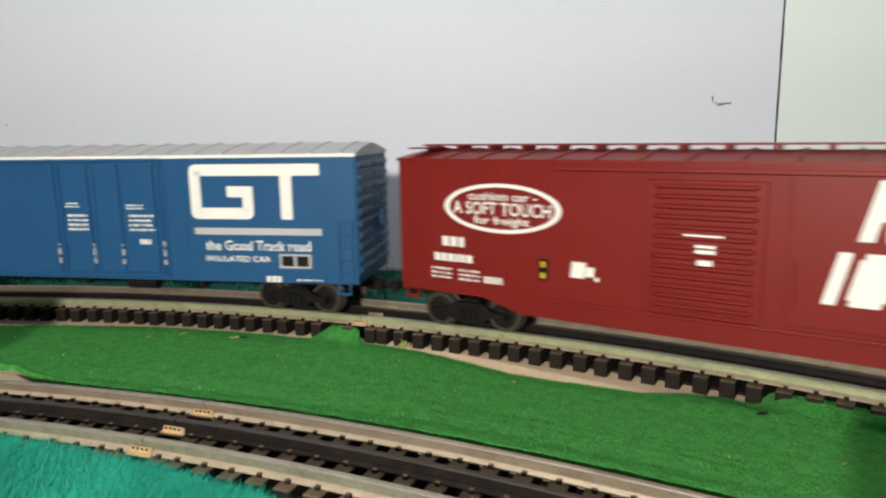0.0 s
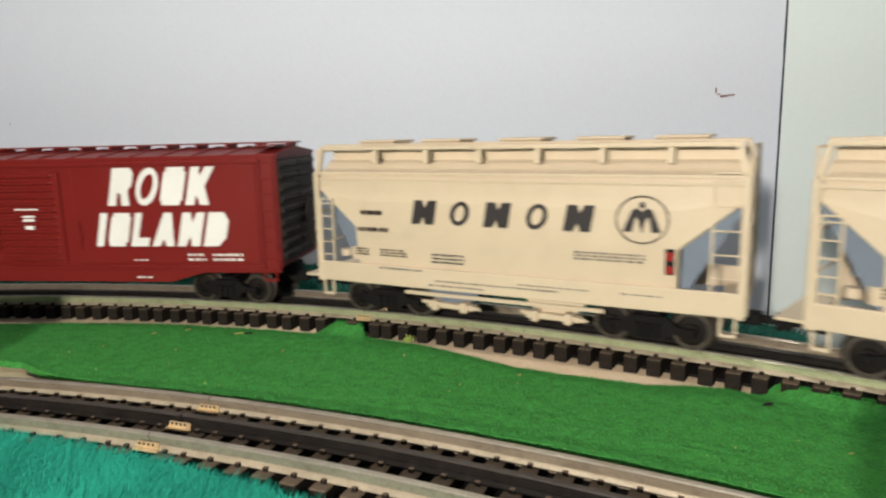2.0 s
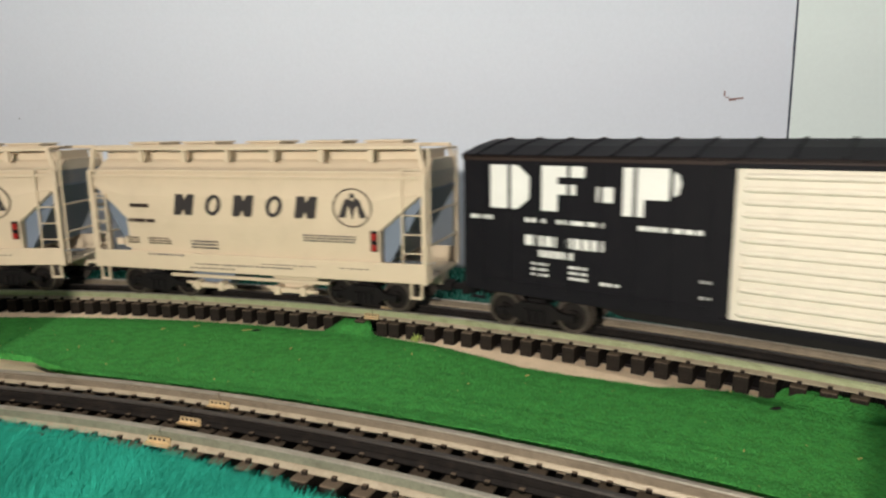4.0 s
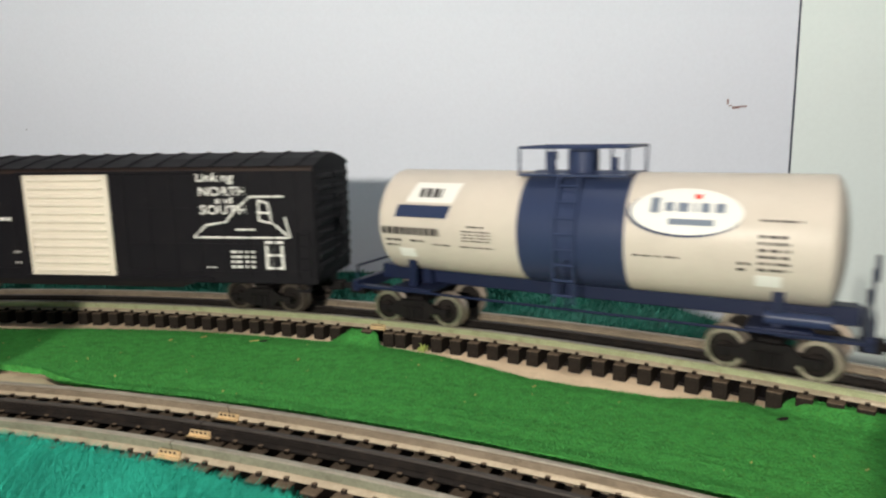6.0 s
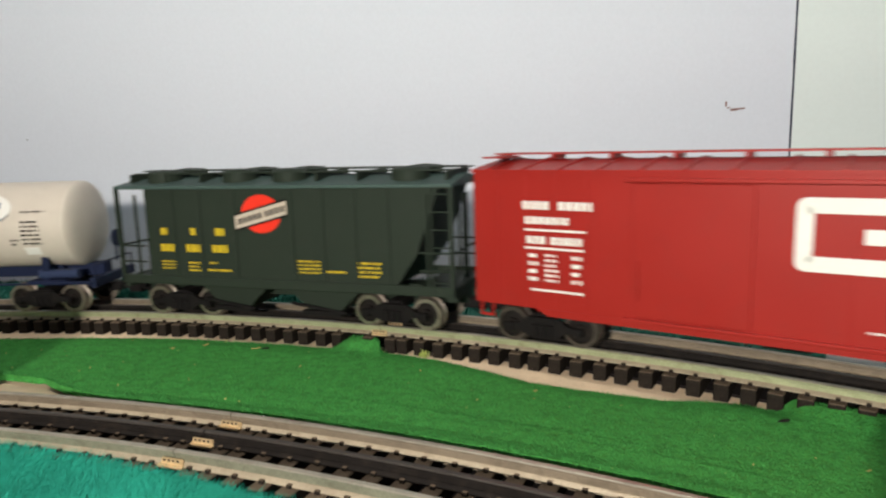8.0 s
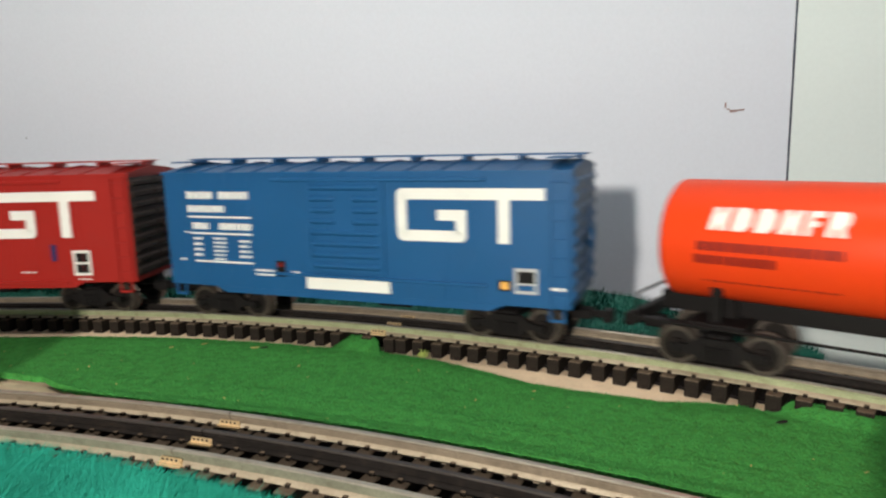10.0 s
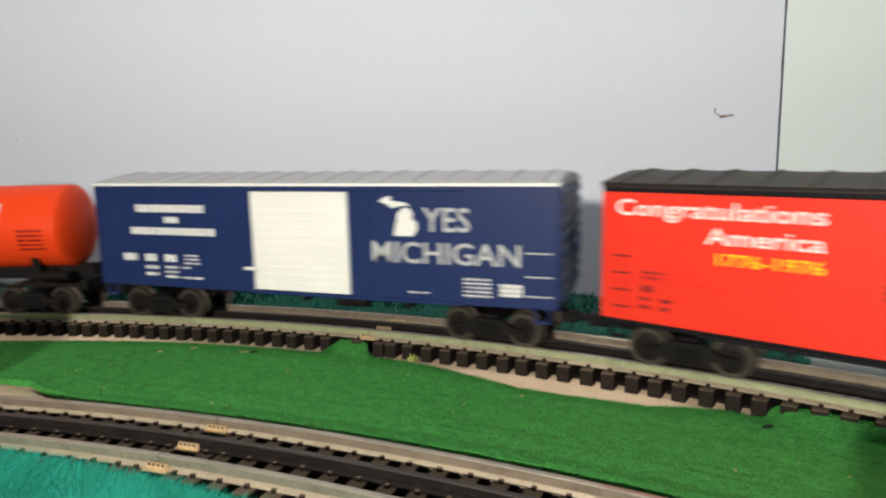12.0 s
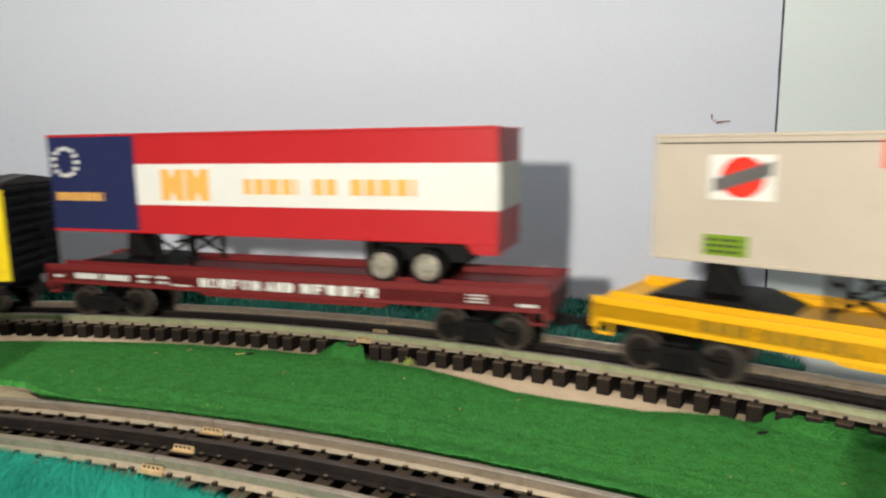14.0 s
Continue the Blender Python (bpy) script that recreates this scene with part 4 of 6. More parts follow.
def seams(car, xs, z0, z1, mat, wide=0.8, proud=0.35, name="side_rib"):
    for x in xs:
        bm = bmesh.new()
        block(bm, x - wide, x + wide, -HALF - proud, -HALF + 0.3, z0, z1, 0.15)
        cpart(name, bm, mat, car)


def new_car(label, s0, length, chord=None):
    car = thing("freight_car", label, "freight car", "freight cars of the train")
    CARS.append((car, s0, (chord or 0.68 * length) / 1000))
    return car


def box_body(car, length, z0, z1, mat, half=HALF, label="painted car body"):
    bm = bmesh.new()
    block(bm, -length / 2, length / 2, -half, half, z0, z1, 0.5)
    return cpart("body", bm, mat, car, label)


def boxcar_plug_blue():
    L = 353.6
    car = new_car("blue insulated boxcar with silver roof and white line emblem", -0.2167, L)
    running_gear(car, L, 0.68 * L, 38)
    box_body(car, L, 19, 92, M["gt_blue"])
    underframe(car, L, 19, M["black"])
    gable_roof(car, L, 92.5, 6.5, M["silver"], 20, "silver ribbed roof")
    plates("eave_stripe", [(-L / 2, 91.6, L / 2, 93.4)], M["white"], car, "pale eave line", lift=0.9)
    end_ribs(car, L, 24, 90, M["gt_blue"], 10)
    for x0, x1 in ((-15, 14), (28, 60)):
        slab_door(car, x0, x1, 24, 90, M["gt_blue"], 0, "blue plug door with upright rods", 0.9)
    for x in (-12, -8.5, 10.5, 31, 54, 57.5):
        bm = bmesh.new()
        rod(bm, (x, -HALF - 1.7, 25), (x, -HALF - 1.7, 89), 0.6)
        for z in (32, 38, 60):
            block(bm, x - 1.5, x + 1.5, -HALF - 2.3, -HALF - 0.8, z, z + 2.2)
        cpart("door_rod", bm, M["gt_blue"], car)
    door_rails(car, -75, 60, 23.5, 90, M["gt_blue"])
    seams(car, [-150, -120, -95, -60, 60, 72], 22, 91, M["gt_blue"])
    emblem_gt(76.5, 56.4, 156, 88, M["white"], car)
    plates("stripe", [(77.6, 47.3, 155.9, 51.2)], M["grey_text"], car, "pale grey line")
    words("INSULATED CAR", 84, 31.4, 124, 34.8, M["white"], car)
    words("the Good Track road", 84, 38.0, 149, 44.0, M["white"], car, "white slogan lettering")
    plates("small_lettering", dashes([(121, 19.6, 130, 23.2, 1), (140, 20.6, 155, 21.8, 1), (-63, 56, -57, 62, 1)], 3), M["white"], car)
    plates("small_lettering", dashes([(-6, 63, 3, 66, 2), (-5, 49, 8, 59, 4), (35, 62, 46, 65, 2), (36, 49, 52, 59, 4), (42, 41, 49, 44, 1)], 5), M["white"], car, y=-HALF - 0.9)
    # pale grey slabs painted for the glints on the door latches
    plates("latch_glint", [(-13, 29, -11.6, 41), (11, 29, 12.2, 41), (30.2, 29, 31.6, 41), (57.8, 29, 59, 43)], M["grey_text"], car, y=-HALF - 1.9)
    plates("data_plate", [(129.6, 28, 148.8, 36.2)], M["grey_text"], car, "grey framed data panel")
    plates("data_field", [(131, 29.2, 138.4, 35.2), (140, 29.2, 147.4, 35.2)], M["black"], car, lift=0.5)
    plates("tack_board", [(-60, 57, -55, 62)], M["white"], car)
    ladder(car, 166, 174, 22, 57, 5, M["gt_blue"], -HALF - 1.2)
    stirrups(car, [168], 20, M["gt_blue"])
    return car


def boxcar_oxide():
    L = 319.1
    car = new_car("oxide red boxcar with tall white side letters and louvred door", 0.1589, L)
    running_gear(car, L, 0.68 * L, 36)
    box_body(car, L, 24, 90, M["ri_red"])
    bm = bmesh.new()
    prism(bm, [(-L / 2 + 1, 24.5), (-L / 2 + 1, 21), (-108, 21), (-86, 15), (88, 15), (110, 21), (L / 2 - 1, 21), (L / 2 - 1, 24.5)], -HALF - 0.2, -HALF + 2)
    cpart("side_sill", bm, M["ri_red"], car, "deep red side sill")
    underframe(car, L, 22, M["black"])
    gable_roof(car, L, 90, 4.6, M["ri_red"], 16, "red ribbed roof")
    running_board(car, L, 96.6, M["ri_red"], 17)
    end_ribs(car, L, 27, 88, M["rfp_brown"], 9)
    slab_door(car, -26, 21, 27, 83, M["ri_red"], 13, "red corrugated sliding door", 1.6)
    slab_door(car, 29, 147, 27, 86, M["ri_red"], 0, "plain red sliding door panel", 0.7)
    door_rails(car, -70, 150, 25.5, 86, M["ri_red"])
    seams(car, [-140, -118, -96, -74, -52], 25, 89, M["ri_red"], 0.5, 0.2)
    emblem("letter_shape", ["keel", "oval", "slab", "wedge"], 52, 62, 117, 84.6, M["white"], car, "tall slanted white letter shapes", 0.24, 0.18, [1, 1, 1, 1.05], -HALF - 0.7)
    emblem("letter_shape", ["bar", "slab", "corner", "peak", "notch", "bullet"], 41, 37.2, 125, 57.6, M["white"], car, "tall slanted white letter shapes", 0.24, 0.18, [.45, 1, .9, 1.1, 1.1, 1.05], -HALF - 0.7)
    # oval slogan panel
    bm = bmesh.new()
    n = 40
    ring = []
    for r in (1.0, 0.91):
        for y in (-HALF - 0.35, -HALF + 0.2):
            ring.append([bm.verts.new((-98 + 32.4 * r * math.cos(2 * math.pi * k / n), y, 66.8 + (12.2 * r - (1 - r) * 8) * math.sin(2 * math.pi * k / n))) for k in range(n)])
    for k in range(n):
        j = (k + 1) % n
        for a, b in ((0, 2), (1, 0), (2, 3)):
            bm.faces.new((ring[a][k], ring[a][j], ring[b][j], ring[b][k]))
    cpart("oval_outline", bm, M["white"], car, "white oval outline")
    words("cushion car -", -116, 70.6, -78, 74.8, M["white"], car)
    words("A SOFT TOUCH", -125, 63.4, -71, 69.8, M["white"], car, "white slogan lettering")
    words("for freight", -113, 57.6, -82, 62.8, M["white"], car)
    plates("small_lettering", dashes([(-132, 46, -119, 51, 1), (-137, 38, -113, 42, 1), (-139, 28.6, -127, 34.6, 3), (-122, 28.6, -110, 34.6, 3), (-107, 28.6, -97, 32, 1), (66, 17.4, 76, 18.6, 1)], 5), M["white"], car)
    plates("small_lettering", dashes([(101, 28.4, 112, 33, 2), (117, 28.4, 136, 33, 2), (66, 28.3, 76, 29.3, 1)], 6), M["white"], car, y=-HALF - 0.7)
    plates("door_mark", [(-10, 60, 6, 60.8), (-5, 53, 3, 56.6), (-4, 48, 2, 51)], M["white"], car, y=-HALF - 2.5)
    plates("monogram", [(-60.8, 36.5, -54, 44), (-53.4, 37.5, -49.5, 42), (-49, 35.7, -47, 37.5)], M["white"], car, "small white monogram shapes", slant=0.1)
    plates("reflector_board", [(-77, 33.6, -72.2, 43.8)], M["black"], car)
    plates("reflector", [(-75.6, 40, -73.6, 42.6), (-75.6, 34.6, -73.6, 37.2)], M["yellow_text"], car, lift=0.6)
    ladder(car, 149, 157.5, 24, 90, 7, M["ri_red"], -HALF - 1.0)
    stirrups(car, [152, -152], 22, M["ri_red"], depth=6)
    return car


def hopper_cream(s0, L=224.3):
    car = new_car("cream covered hopper car with dark side letters", s0, L)
    running_gear(car, L, 0.68 * L, 39)
    h = 29.0
    bm = bmesh.new()
    # rounded side: the outline is swept over a bowed section
    sec = [(-h * 0.97, 0.0), (-h * 1.02, 0.35), (-h * 1.02, 0.62), (-h * 0.95, 0.86), (-h * 0.58, 0.98), (h * 0.58, 0.98), (h * 0.95, 0.86), (h * 1.02, 0.62), (h * 1.02, 0.35), (h * 0.97, 0.0)]
    rings = []
    for x, zb in ((-109, 71), (-86, 51), (-85.8, 27), (84, 27), (84.2, 47), (112, 71)):
        zs = [max(27 + q * 61, zb) for _, q in sec]
        rings.append([bm.verts.new((x, y, z)) for (y, _), z in zip(sec, zs)])
    for a, b in zip(rings, rings[1:]):
        for k in range(len(sec)):
            j = (k + 1) % len(sec)
            bm.faces.new((a[k], a[j], b[j], b[k]))
    bm.faces.new(rings[0])
    bm.faces.new(rings[-1][::-1])
    bmesh.ops.remove_doubles(bm, verts=bm.verts[:], dist=0.01)
    cpart("body", bm, M["cream"], car, "cream curved hopper body")
    # slate instead of cream puts the shade under the ends into the colour
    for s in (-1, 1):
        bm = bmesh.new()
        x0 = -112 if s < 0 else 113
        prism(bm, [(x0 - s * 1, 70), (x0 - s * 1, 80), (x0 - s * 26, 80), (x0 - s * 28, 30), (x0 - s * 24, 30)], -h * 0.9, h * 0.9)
        cpart("slope_sheet", bm, M["slate"], car, "slope sheet with its shade put in as blue-grey")
    bm = bmesh.new()
    block(bm, -L / 2, L / 2, -6, 6, 14, 22)
    cpart("centre_sill", bm, M["cream"], car)
    for s in (-1, 1):
        bm = bmesh.new()
        block(bm, -L / 2, L / 2, s * 30.2 - 1.0, s * 30.2 + 1.0, 19.5, 30.5, 0.4)
        cpart("side_sill", bm, M["cream"], car, "cream side sill")
        for z, y in ((76.2, 29.4), (79.2, 28.6)):
            bm = bmesh.new()
            block(bm, -L / 2 + 1, L / 2 - 1, s * y - 0.8, s * y + 0.8, z, z + 1.3)
            cpart("side_bead", bm, M["cream"], car)
    for s in (-1, 1):
        for x in (-L / 2 + 1.6, L / 2 - 1.6):
            bm = bmesh.new()
            block(bm, x - 1.5, x + 1.5, s * 30.2 - 1.2, s * 30.2 + 1.2, 19, 80, 0.3)
            prism(bm, [(x - 1.4, 79.5), (x + 1.4, 79.5), (x + (5 if x < 0 else -2.4), 94), (x + (2.4 if x < 0 else -5), 94)], s * 28.4 - 1, s * 28.4 + 1)
            cpart("corner_post", bm, M["cream"], car)
    bm = bmesh.new()
    for s in (-1, 1):
        block(bm, -L / 2 + 4, L / 2 - 4, s * 27.2 - 1.2, s * 27.2 + 1.2, 92.4, 94.6, 0.3)
    cpart("roof_rail", bm, M["cream"], car)
    for x in (-73, -42, -12, 18.5, 49.5, 79.5):
        bm = bmesh.new()
        for s in (-1, 1):
            block(bm, x - 1.5, x + 1.5, s * 26.9 - 1.1, s * 26.9 + 1.1, 85.6, 92.6)
        cpart("roof_bracket", bm, M["cream"], car)
    bm = bmesh.new()
    block(bm, -L / 2 + 4, L / 2 - 4, -17, 17, 86, 91.6, 0.5)
    cpart("roof", bm, M["cream"], car, "cream flat roof")
    for x in (-80, -40, 5, 45, 82):
        bm = bmesh.new()
        block(bm, x - 11, x + 11, -14, 6, 92, 96.4, 1.0)
        block(bm, x - 12, x + 12, -15, 7, 96.0, 97.2, 0.4)
        cpart("roof_hatch", bm, M["cream"], car)
    bm = bmesh.new()
    for y in (-17, -20):
        block(bm, -L / 2 + 2, L / 2 - 2, y - 1.2, y + 1.2, 94.6, 95.4)
    cpart("running_board", bm, M["cream"], car)
    for x in (-30, 26):
        bm = bmesh.new()
        prism(bm, [(x - 24, 27), (x - 8, 9), (x + 8, 9), (x + 24, 27)], -22, 22)
        # left bay takes the darker slate of the slope sheets, right bay cream
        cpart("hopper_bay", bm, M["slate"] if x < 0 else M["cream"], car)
        bm = bmesh.new()
        block(bm, x - 14, x + 14, -27, -22, 8.6, 11.4, 0.5)
        block(bm, x - 11, x - 7, -28.5, -22, 7.4, 13, 0.5)
        block(bm, x + 6, x + 10, -28.5, -22, 7.4, 13, 0.5)
        rod(bm, (x - 17, -26, 11.5), (x + 17, -26, 9.8), 1.0)
        cpart("outlet_gate", bm, M["cream"], car, "cream outlet gate with slide frame")
    bm = bmesh.new()
    block(bm, -56, 52, -29.8, -28.2, 15.5, 17.5, 0.3)
    cpart("piping", bm, M["cream"], car)
    ladder(car, -108.5, -100.5, 30, 66, 5, M["cream"], -30.4)
    ladder(car, 98, 109.5, 30, 82, 5, M["cream"], -30.4)
    stirrups(car, [-105.5, 105.5], 20, M["cream"], y=-30.5, depth=9, wide=6)
    bm = bmesh.new()
    rod(bm, (-88, -24, 32), (-88, -24, 39), 4.2, 10)
    rod(bm, (-97, -23, 33), (-97, -23, 37), 3.4, 10)
    cpart("brake_gear", bm, M["cream"], car)
    bm = bmesh.new()
    for s in (-1, 1):
        for y in (-26, 26):
            rod(bm, (s * L / 2, y, 20), (s * L / 2, y, 92), 0.8)
        for z in (40, 58, 92):
            rod(bm, (s * L / 2, -26, z), (s * L / 2, 26, z), 0.7)
        block(bm, s * L / 2 - 12, s * L / 2 + 0.5, -27, 27, 20, 21.4)
    cpart("end_frame", bm, M["cream"], car)
    y = -30.0
    emblem("letter_shape", ["notch", "oval", "notch", "oval", "notch"], -50, 53.9, 45, 66.4, M["dark_text"], car, "spaced dark slanted letter shapes", 0.18, 0.75, [1.1, .9, 1.1, .9, 1.1], y)
    bm = bmesh.new()
    n = 36
    ring = []
    for r in (11.7, 11.0):
        for yy in (y - 0.35, y + 0.2):
            ring.append([bm.verts.new((68.4 + r * math.cos(2 * math.pi * k / n), yy, 60.5 + r * 0.93 * math.sin(2 * math.pi * k / n))) for k in range(n)])
    for k in range(n):
        j = (k + 1) % n
        for a, b in ((0, 2), (1, 0), (2, 3)):
            bm.faces.new((ring[a][k], ring[a][j], ring[b][j], ring[b][k]))
    cpart("round_outline", bm, M["rfp_brown"], car, "thin brown circle")
    bm = bmesh.new()
    for o in ([(60, 55), (64, 55), (66, 64), (63.6, 64)], [(76.8, 55), (72.8, 55), (70.8, 64), (73.2, 64)], [(63.6, 64.5), (67, 60), (68.4, 54), (69.8, 60), (73.2, 64.5), (70.5, 66), (68.4, 64), (66.3, 66)], [(67, 66), (69.8, 66), (69.2, 68.6), (67.6, 68.6)]):
        prism(bm, o, y - 0.4, y + 0.2)
    cpart("badge", bm, M["dark_text"], car, "dark winged badge shape")
    plates("small_lettering", dashes([(-82, 57.8, -68, 60.6, 1), (-84, 48.6, -65, 51.4, 1), (-86, 35.5, -78, 39.4, 3), (-70, 35.5, -54, 39.4, 3)], 7), M["rfp_brown"], car, y=y)
    plates("small_lettering", dashes([(-70, 28.6, -44, 30, 1), (-38, 34, -20, 39, 3), (-36, 24, 30, 25, 1), (-40, 21.6, -8, 22.6, 1), (38, 41, 70, 45, 3), (10, 26, 46, 26.7, 1), (60, 26, 78, 26.7, 1)], 8), M["deck"], car, y=-31.1)
    plates("reflector_board", [(78.9, 36.4, 83.0, 48)], M["black"], car, y=y)
    plates("reflector", [(79.5, 42.8, 82.4, 46.6), (79.5, 37, 82.4, 40.4)], M["gt_red"], car, y=y, lift=0.6)
    plates("reflector_core", [(80.2, 40.4, 81.8, 42.8)], M["black"], car, y=y, lift=0.75)
    return car


def boxcar_dark():
    L = 323.2
    car = new_car("near-black boxcar with cream ribbed door and large white letter shapes", 1.0240, L)
    running_gear(car, L, 0.68 * L, 36)
    box_body(car, L, 19.5, 89.2, M["rfp"])
    underframe(car, L, 21.5, M["black"], fish=(90, 5))
    gable_roof(car, L, 89.2, 7.8, M["rfp"], 18, "black ribbed roof")
    plates("eave_band", [(-L / 2, 87.0, L / 2, 89.8)], M["rfp_brown"], car, "dark brown eave band", lift=0.8)
    end_ribs(car, L, 26, 86, M["rfp"], 9)
    slab_door(car, -28, 30.5, 23.2, 86, M["door_white"], 12, "cream-white ribbed sliding door", 1.2)
    door_rails(car, -32, 95, 23.5, 86, M["rfp"])
    seams(car, [-150, -134, -118, -102, -86, -70, -54, -38, 40, 56, 72, 88, 104, 120, 136, 150], 23, 86, M["rfp"], 0.9, 0.5)
    plates("side_rib", [(40, 43, 150, 44), (40, 64.5, 84, 65.5), (-150, 26.4, -38, 27.2), (40, 26.4, 150, 27.2)], M["rfp"], car, lift=0.5)
    emblem("letter_shape", ["bullet", "comb"], -145, 63.5, -94, 85, M["white"], car, "large white letter shape", 0, 0.3)
    emblem("letter_shape", ["flag"], -75.5, 63.5, -50, 85, M["white"], car, "large white letter shape")
    plates("small_mark", [(-88, 69, -80, 76)], M["white"], car)
    plates("small_lettering", dashes([(-157, 57.4, -144, 60, 1), (-125, 57.4, -114, 60, 1), (-108, 57.4, -84, 60, 1), (-68, 57.4, -40, 60, 1), (-125, 46, -108, 51, 1), (-103, 46, -84, 51, 1), (-118, 40.6, -98, 44, 1),
                                     (-121, 31, -112, 38, 3), (-101, 31, -92, 38, 3), (-86, 30.2, -76, 32, 1), (-40, 37, -36, 38.4, 1), (-40, 30, -36, 31.4, 1), (108, 29.2, 115, 40, 4), (117, 29.2, 123, 40, 4), (92, 29, 99, 30, 1)], 11), M["white"], car)
    words("Linking", 88, 79.5, 112, 86.2, M["white"], car, "white script lettering", slant=0.15)
    words("NORTH", 90, 72.6, 120, 78.0, M["white"], car)
    words("and", 100, 68.2, 111, 71.8, M["white"], car)
    words("SOUTH", 90, 61.6, 120, 67.0, M["white"], car)
    bm = bmesh.new()
    for a, b in (((85, 48), (93, 55)), ((93, 55), (106, 57)), ((106, 57), (112, 64)), ((112, 64), (122, 72)), ((85, 47.6), (145, 47.6)), ((122, 72), (143, 72)), ((127, 70), (127, 58)), ((127, 58), (136, 56)), ((136, 56), (144, 49)), ((143, 60), (146, 47.6)), ((133, 68), (135, 56)), ((127, 70), (133, 68)), ((126, 63), (134, 62)), ((112, 52.4), (124, 52.4))):
        rod(bm, (a[0], -HALF - 0.1, a[1]), (b[0], -HALF - 0.1, b[1]), 0.65, 4)
    cpart("map_outline", bm, M["white"], car, "thin white map outline")
    plates("data_frame", [(130, 28.6, 141.3, 30), (130, 44.2, 141.3, 45.6), (130, 30, 131.6, 44.2), (139.7, 30, 141.3, 44.2), (131.6, 36.4, 139.7, 37.8), (135, 30, 136.2, 44.2)], M["white"], car)
    ladder(car, 150, 158, 24, 52, 4, M["rfp"], -HALF - 1.0)
    stirrups(car, [153, -153], 22, M["rfp"], depth=7)
    return car


def tank_shell(car, x0, x1, r, zc, mat, dish=7.0, name="tank", label=""):
    bm = bmesh.new()
    prof = [(x0, 0.0)] + [(x0 + dish * (1 - math.cos(radians(a))), r * math.sin(radians(a))) for a in (12, 25, 38, 50, 62, 74, 84, 90)]
    prof += [(x1 - dish * (1 - math.cos(radians(a))), r * math.sin(radians(a))) for a in (90, 84, 74, 62, 50, 38, 25, 12)] + [(x1, 0.0)]
    lathe(bm, prof, 56, Matrix.Translation((0, 0, zc)))
    return cpart(name, bm, mat, car, label, True)


def wrap(bm, r, zc, lift):
    """Bends flat near-side lettering onto a tank."""
    zs = [v.co.z for v in bm.verts]
    z = min(zs) + 1.5
    while z < max(zs):
        bmesh.ops.bisect_plane(bm, geom=bm.verts[:] + bm.edges[:] + bm.faces[:], plane_co=(0, 0, z), plane_no=(0, 0, 1))
        z += 1.5
    for v in bm.verts:
        v.co.y = -math.sqrt(max(1, r * r - (v.co.z - zc) ** 2)) - lift


def tank_plate(car, outline, r, zc, mat, name="plate", lift=0.35, label=""):
    bm = bmesh.new()
    bm.faces.new([bm.verts.new((x, 0, z)) for x, z in outline])
    wrap(bm, r, zc, lift)
    return cpart(name, bm, mat, car, label)


def tank_bars(car, rects, seed, r, zc, mat, lift=0.75):
    bm = bmesh.new()
    for x0, z0, x1, z1 in dashes(rects, seed) if seed else rects:
        bm.faces.new([bm.verts.new(p) for p in ((x0, 0, z0), (x1, 0, z0), (x1, 0, z1), (x0, 0, z1))])
    wrap(bm, r, zc, lift)
    cpart("small_lettering", bm, mat, car)


